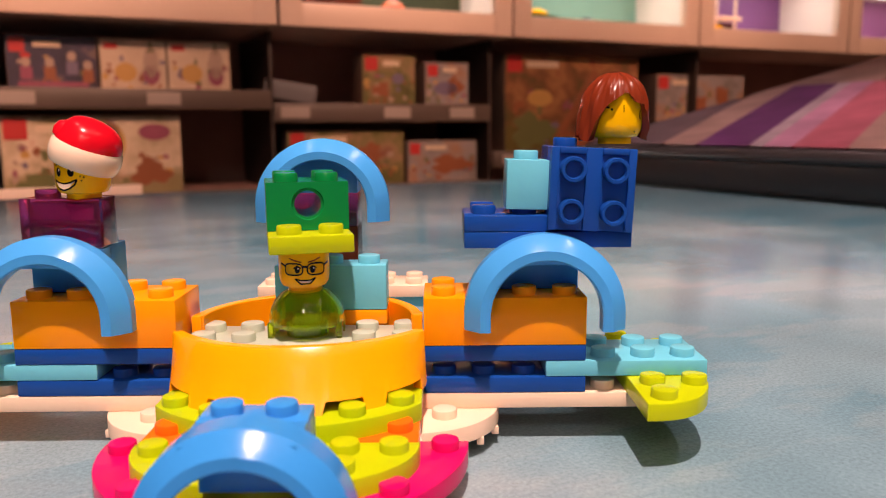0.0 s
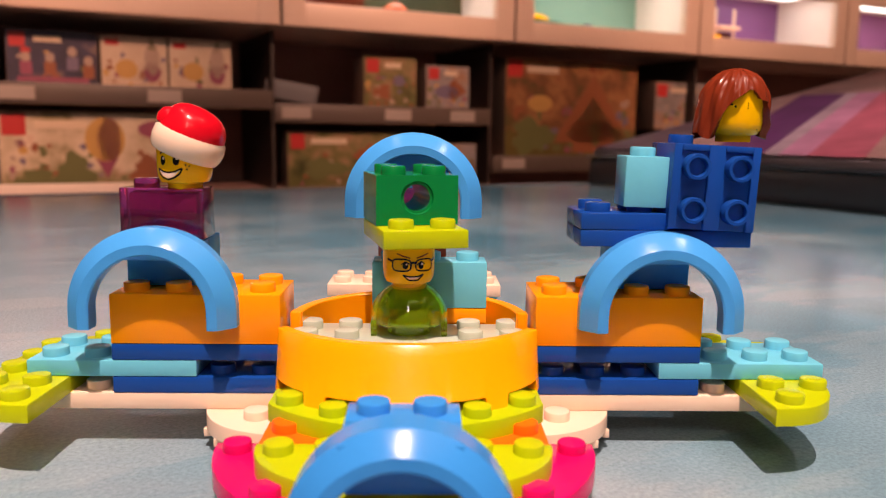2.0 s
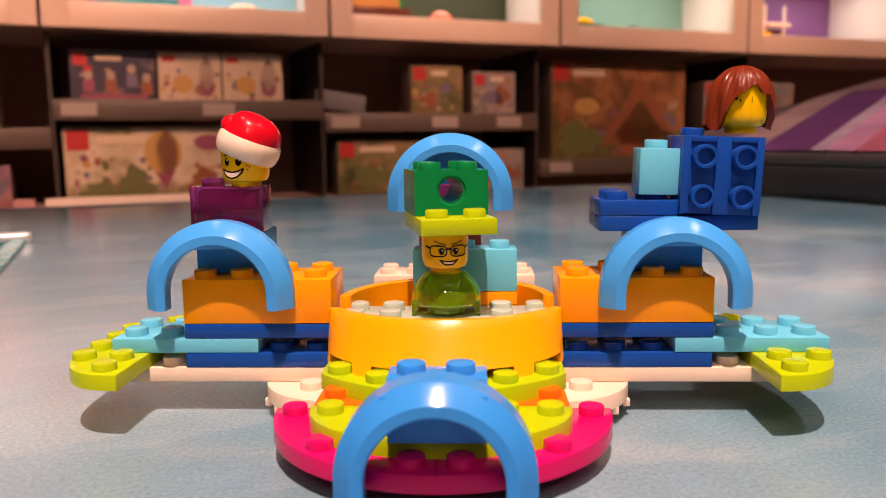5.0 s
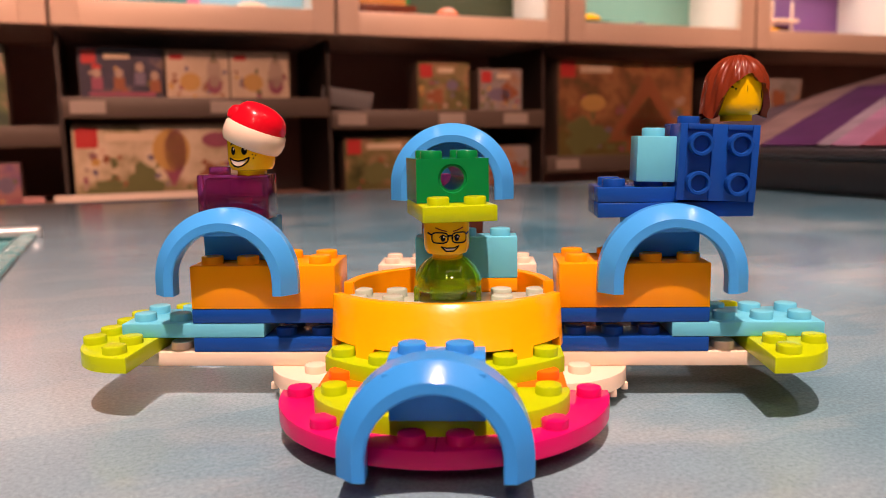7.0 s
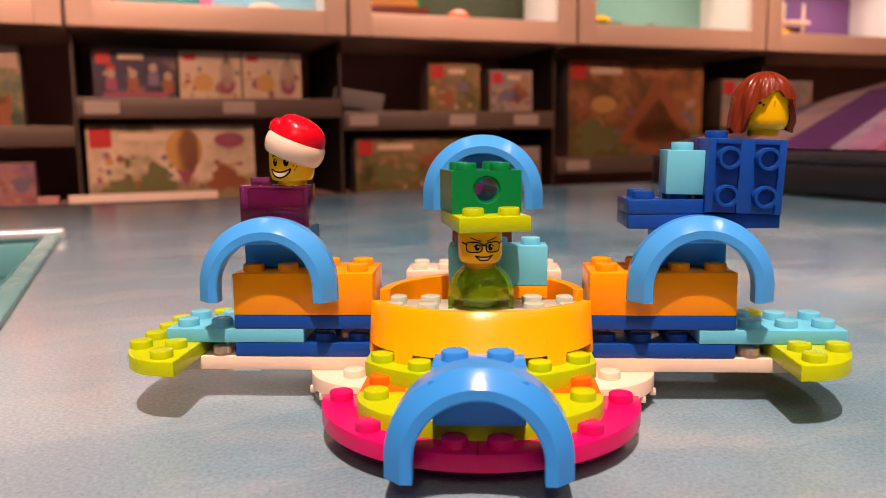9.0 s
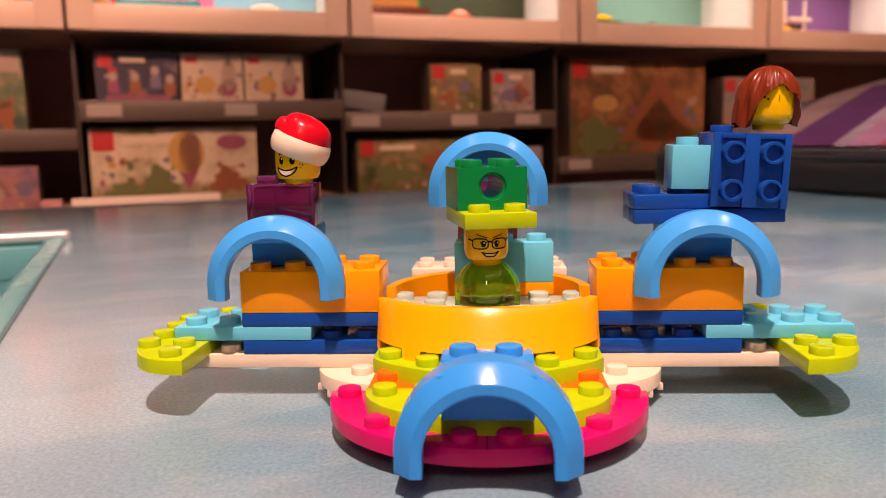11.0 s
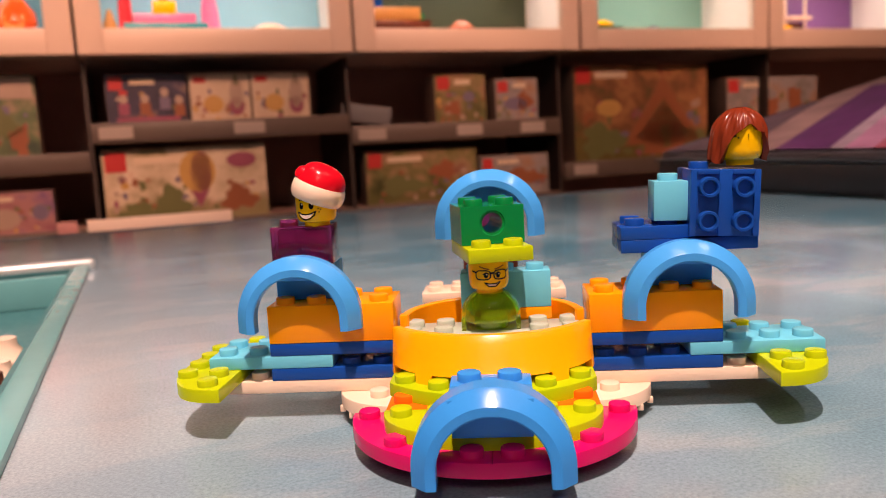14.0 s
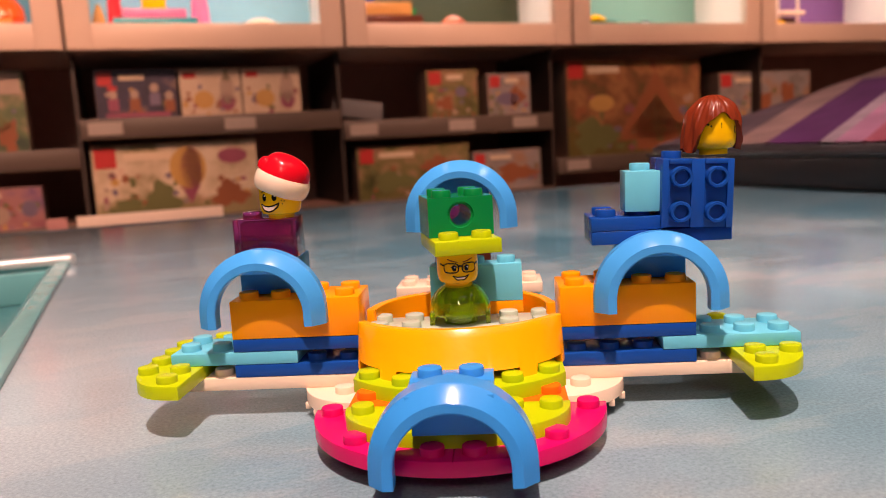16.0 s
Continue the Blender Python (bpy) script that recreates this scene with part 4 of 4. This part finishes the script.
# figure with a red and white cap
bm = bmesh.new()
m = placed(-5.38, -0.1, 13.35, 2)
figure_head(bm, m, 0)
for q in (-34, -3):
    dot(bm, m, q, 0.0044, 7.0, 0.00088, 0.0051, 3, 16)
    dot(bm, m, q + 2.5, 0.0048, 2.4, 0.00026, 0.00516, 1)
    band(bm, m, [(q - 9, 0.0056), (q - 2, 0.0060), (q + 6, 0.0058)], 0.00016, 0.0051, 3)
wrap_mark(bm, m, [(-44, 0.0025), (-36, 0.0016), (-22, 0.0011), (-8, 0.0015), (4, 0.0026), (-20, 0.0021)], 0.0051, 1, 0.00006)
band(bm, m, [(-49, 0.0029), (-44, 0.0019), (-34, 0.0012), (-21, 0.0009), (-8, 0.0012), (4, 0.0020), (9, 0.0030), (-6, 0.0024), (-20, 0.0022), (-34, 0.0024), (-49, 0.0029)], 0.00016, 0.0051, 3)
for q, z in ((18, 0.0028), (23, 0.0034), (16, 0.0036)):
    dot(bm, m, q, z, 1.6, 0.00016, 0.0051, 3)
mc = m @ Matrix.Translation((0.0, 0.0, 0.0055)) @ Euler((radians(3), radians(22), 0)).to_matrix().to_4x4()
lathe(bm, [(0.0053, -0.0004), (0.0062, -0.0002), (0.0067, 0.0008), (0.0069, 0.0022), (0.0067, 0.0038), (0.0060, 0.0046)], mc, 36, 1)
rings = [(0.0063, 0.0040, 0.0), (0.0062, 0.0050, 0.0001), (0.0058, 0.0062, 0.0002), (0.0053, 0.0073, 0.0001), (0.0045, 0.0082, -0.0002), (0.0033, 0.0089, -0.0005), (0.0018, 0.0093, -0.0008), (0.0006, 0.0094, -0.0009)]
cols = [[bm.verts.new(mc @ Vector((r * math.cos(2 * math.pi * k / 32) + dx, r * math.sin(2 * math.pi * k / 32), z))) for k in range(32)] for r, z, dx in rings]
for a, b in zip(cols, cols[1:]):
    for k in range(32):
        bm.faces.new((a[k], a[(k + 1) % 32], b[(k + 1) % 32], b[k])).material_index = 2
bm.faces.new(cols[-1]).material_index = 2
lathe(bm, [(0.0016, -0.0012), (0.0028, 0.0), (0.0029, 0.0012), (0.0022, 0.0025), (0.0008, 0.0031)], mc @ Matrix.Translation((-0.0040, -0.0008, 0.0046)), 24, 2)
tagged(part("toy_figure", bm, [YELLOW, WHITE, RED, BLACK], angle=40), "yellow toy figure head with red and white cap", "toy figure")

# figure with spectacles, a clear lime body and a green block hat
bm = bmesh.new()
m = placed(0.0, 0.1, 4.18)
dome = [(0.0076, 0.0026), (0.0077, 0.0040), (0.0073, 0.0056), (0.0064, 0.0073), (0.0050, 0.0088), (0.0036, 0.0097), (0.0032, 0.0104)]
lathe(bm, dome + [(max(0.0, r - 0.0011), z - 0.0006) for r, z in dome[::-1]], m, 44, 1, ends=False)
lathe(bm, [(0.0027, 0.0), (0.0027, 0.0080)], m, 28, 1)
lathe(bm, [(0.0043, 0.0), (0.0043, 0.0026), (0.0037, 0.0027), (0.0037, 0.0002)], m, 32, 1, ends=False)
for k in range(4):
    lathe(bm, [(0.0006, 0.0040), (0.0006, 0.0078)], m @ Matrix.Translation((0.0052 * math.cos(k * math.pi / 2 + 0.6), 0.0052 * math.sin(k * math.pi / 2 + 0.6), 0)), 12, 1)
t = m.translation
for kx in (-1, 1):
    for ky in (-1, 1):
        box(bm, t.x + kx * 0.0069 - 0.0006, t.x + kx * 0.0069 + 0.0006, t.y + ky * 0.0026 - 0.0012, t.y + ky * 0.0026 + 0.0012, t.z - 0.0001, t.z + 0.0030, 0.0002, 2, 1)
mh = placed(-0.02, 0.02, 7.38, 11)
figure_head(bm, mh, 0, 0.0051, 0.0090)
for s in (-1, 1):
    lens = [(s * 26 + 21 * math.copysign(abs(math.cos(a)) ** 0.6, math.cos(a)), 0.0041 + 0.00115 * math.copysign(abs(math.sin(a)) ** 0.6, math.sin(a))) for a in np.linspace(0, 2 * math.pi, 25)]
    band(bm, mh, lens, 0.00015, 0.0051, 2)
    dot(bm, mh, s * 17, 0.0040, 6.0, 0.00068, 0.0051, 2, 14)
    dot(bm, mh, s * 17 + 2, 0.0043, 2.0, 0.0002, 0.00516, 3)
    band(bm, mh, [(s * 17 - 9, 0.0042), (s * 17, 0.0048), (s * 17 + 9, 0.0043)], 0.00012, 0.0051, 2)
    band(bm, mh, [(s * 7, 0.0055), (s * 20, 0.0058), (s * 36, 0.0063)], 0.00013, 0.0051, 4)
    band(bm, mh, [(s * 47, 0.0047), (s * 62, 0.0051)], 0.0002, 0.0051, 2)
band(bm, mh, [(-5, 0.0046), (5, 0.0046)], 0.0002, 0.0051, 2)
wrap_mark(bm, mh, [(-17, 0.0020), (-8, 0.0014), (8, 0.0014), (18, 0.0021), (0, 0.0019)], 0.0051, 3, 0.00006)
band(bm, mh, [(-22, 0.0022), (-10, 0.0012), (10, 0.0012), (23, 0.0023), (10, 0.0019), (-10, 0.0019), (-22, 0.0022)], 0.00014, 0.0051, 2)
tagged(part("toy_figure", bm, [YELLOW, CLEARLIME, BLACK, WHITE, HAIR], angle=40), "yellow toy figure head with spectacles on clear lime dome", "toy figure")

hat = thing("block_hat", "green holed brick on a lime plate, worn as hat", "toy brick")
mt = placed(0.12, -0.08, 9.92, 13)
bm = bmesh.new()
box(bm, -1.0 * P, 1.0 * P, -1.30 * P, 1.68 * P, 0, 0.0034, 0.00025)
for sx in (-0.5, 0.5):
    lathe(bm, [(0.0024, 0.0033), (0.0024, 0.0048), (0.0022, 0.0051)], mt.inverted() @ mt @ Matrix.Translation((sx * P, -0.8 * P, 0)), 26)
part("brim_plate", bm, LEMON, hat, "lime plate", m=mt)
bm = bmesh.new()
# a brick with a round hole through its front
N = 40
x0, x1, z0, z1, cxh, czh, rh = -1.0 * P, 1.0 * P, 0.0035, 0.0130, 0.0, 0.0087, 0.0026
ya, yb = -0.30 * P, 1.68 * P


def square_ring(n):
    pts = []
    for k in range(n):
        q = 2 * math.pi * (k + 0.5) / n
        c, s = math.cos(q), math.sin(q)
        hx0, hx1, hz0, hz1 = cxh - x0, x1 - cxh, czh - z0, z1 - czh
        f = min((hx1 if c > 0 else hx0) / max(abs(c), 1e-9), (hz1 if s > 0 else hz0) / max(abs(s), 1e-9))
        pts.append((cxh + c * f, czh + s * f, cxh + c * rh, czh + s * rh, c, s))
    # pull the nearest point onto each corner
    for px, pz in ((x0, z0), (x0, z1), (x1, z0), (x1, z1)):
        k = min(range(n), key=lambda i: (pts[i][0] - px) ** 2 + (pts[i][1] - pz) ** 2)
        pts[k] = (px, pz, *pts[k][2:])
    return pts


ring = square_ring(N)
fo = [bm.verts.new((a, ya, b)) for a, b, *_ in ring]
rim = [bm.verts.new((cxh + c * (rh + 0.0006), ya, czh + s * (rh + 0.0006))) for *_, c, s in ring]
rim2 = [bm.verts.new((cxh + c * (rh + 0.0004), ya + 0.0005, czh + s * (rh + 0.0004))) for *_, c, s in ring]
fi = [bm.verts.new((c, ya + 0.0005, d)) for _, _, c, d, _, _ in ring]
bi = [bm.verts.new((c, yb, d)) for _, _, c, d, _, _ in ring]
bo = [bm.verts.new((a, yb, b)) for a, b, *_ in ring]
for a, b in ((fo, rim), (rim, rim2), (rim2, fi), (fi, bi), (bi, bo), (bo, fo)):
    for k in range(N):
        bm.faces.new((a[k], a[(k + 1) % N], b[(k + 1) % N], b[k]))
for sx in (-0.5, 0.5):
    for sy in (0.08, 1.08):
        lathe(bm, [(0.0024, z1 - 0.0001), (0.0024, z1 + 0.0014), (0.0022, z1 + 0.0017)], Matrix.Translation((sx * P, (sy + 0.1) * P, 0)), 26)
part("holed_brick", bm, GREEN, hat, "green brick with a round hole", m=mt)

# figure with long brown hair
bm = bmesh.new()
m = placed(7.71, -0.25, 16.55, 8)
figure_head(bm, m, 0)
band(bm, m, [(-44, 0.0060), (-32, 0.0056)], 0.0002, 0.0051, 2)
dot(bm, m, -27, 0.0053, 2.4, 0.00026, 0.0051, 2)
for z in (0.0050, 0.0055, 0.0059):
    dot(bm, m, -2, z, 1.3, 0.00013, 0.0051, 2)
band(bm, m, [(48, 0.0050), (43, 0.0050), (43, 0.0036), (48, 0.0036)], 0.00014, 0.0051, 2)
for q, z in ((26, 0.0003), (30, -0.0002)):
    dot(bm, m, q, z + 0.0008, 2.0, 0.00012, 0.0050, 2)
n, rows = 120, 18
cols = []
for j in range(rows + 1):
    col = []
    for k in range(n):
        a = 2 * math.pi * k / n
        off = (math.degrees(a) + 90 + 180) % 360 - 180 - 4        # degrees off the face, + to its left
        front = max(0.0, 1 - (abs(off) / (66 if off < 0 else 70)) ** 1.9)
        part_line = math.exp(-((off - 14) / 9) ** 2)
        low = -0.0001 - 0.0006 * math.cos(5 * a + 0.6) + front * (0.0083 + 0.0006 * math.cos(radians(off * 7)) - 0.0004 * part_line)
        top = 0.0126 - 0.0004 * part_line
        t = j / rows
        z = low + (top - low) * math.sin(t * math.pi / 2)
        u = max(0.0, (z - 0.0045) / (top - 0.0045))
        rad = 0.0062 * math.sqrt(max(0.0, 1 - u ** 2.4))
        rad += (0.00022 * math.cos(13 * a + 6 * t) + 0.00012 * math.cos(29 * a - 7 * t)) * (1 - t ** 4) * (1.2 - 0.5 * front)
        rad += 0.0003 * (1 - t) * (1 - front) - 0.0004 * part_line * t * (1 - t)
        left = max(0.0, -math.cos(a))
        flick = (1 - t) ** 2 * (0.0011 * left ** 2)
        col.append(bm.verts.new(m @ Vector((rad * math.cos(a) * 0.98 - flick, rad * math.sin(a), z))))
    cols.append(col)
for a, b in zip(cols, cols[1:]):
    for k in range(n):
        bm.faces.new((a[k], a[(k + 1) % n], b[(k + 1) % n], b[k])).material_index = 1
inner = [bm.verts.new(m @ Vector(((m.inverted() @ v.co).x * 0.80, (m.inverted() @ v.co).y * 0.80, (m.inverted() @ v.co).z + 0.0004))) for v in cols[0]]
for k in range(n):
    bm.faces.new((cols[0][k], inner[k], inner[(k + 1) % n], cols[0][(k + 1) % n])).material_index = 1
tagged(part("toy_figure", bm, [YELLOW, HAIR, BLACK], angle=60), "yellow toy figure head with reddish-brown moulded hair", "toy figure")

# loose pieces in the shallow bin
for k, (along, across, mat, r, lab) in enumerate(((0.205, 0.0152, WHITE, 0.010, "cream rounded loose toy piece"), (0.228, 0.0135, WHITE, 0.008, "cream loose toy piece"),
                                                   (0.246, 0.0135, BROWN, 0.008, "brown loose toy piece"), (0.262, 0.016, DEEPORANGE, 0.007, "orange loose toy piece"), (0.225, 0.040, BROWN, 0.009, "brown loose toy piece"),
                                                   (0.250, 0.040, SMOKE, 0.008, "dark grey loose toy piece"), (0.280, 0.018, WHITE, 0.008, "cream loose toy piece"), (0.205, 0.048, BROWN, 0.009, "brown loose toy piece"),
                                                   (0.272, 0.038, BROWN, 0.008, "brown loose toy piece"), (0.300, 0.022, SMOKE, 0.008, "dark grey loose toy piece"))):
    bm = bmesh.new()
    lathe(bm, [(r * 0.5, 0), (r, r * 0.3), (r, r * 1.1), (r * 0.6, r * 1.6), (r * 0.58, r * 1.9)], Matrix(), 20)
    tagged(part("loose_piece", bm, mat, m=ROOM @ pose(BX - across, BY - along, -0.0178, 0, 0, 30 * k)), lab, "toy piece", "loose pieces in the bin")
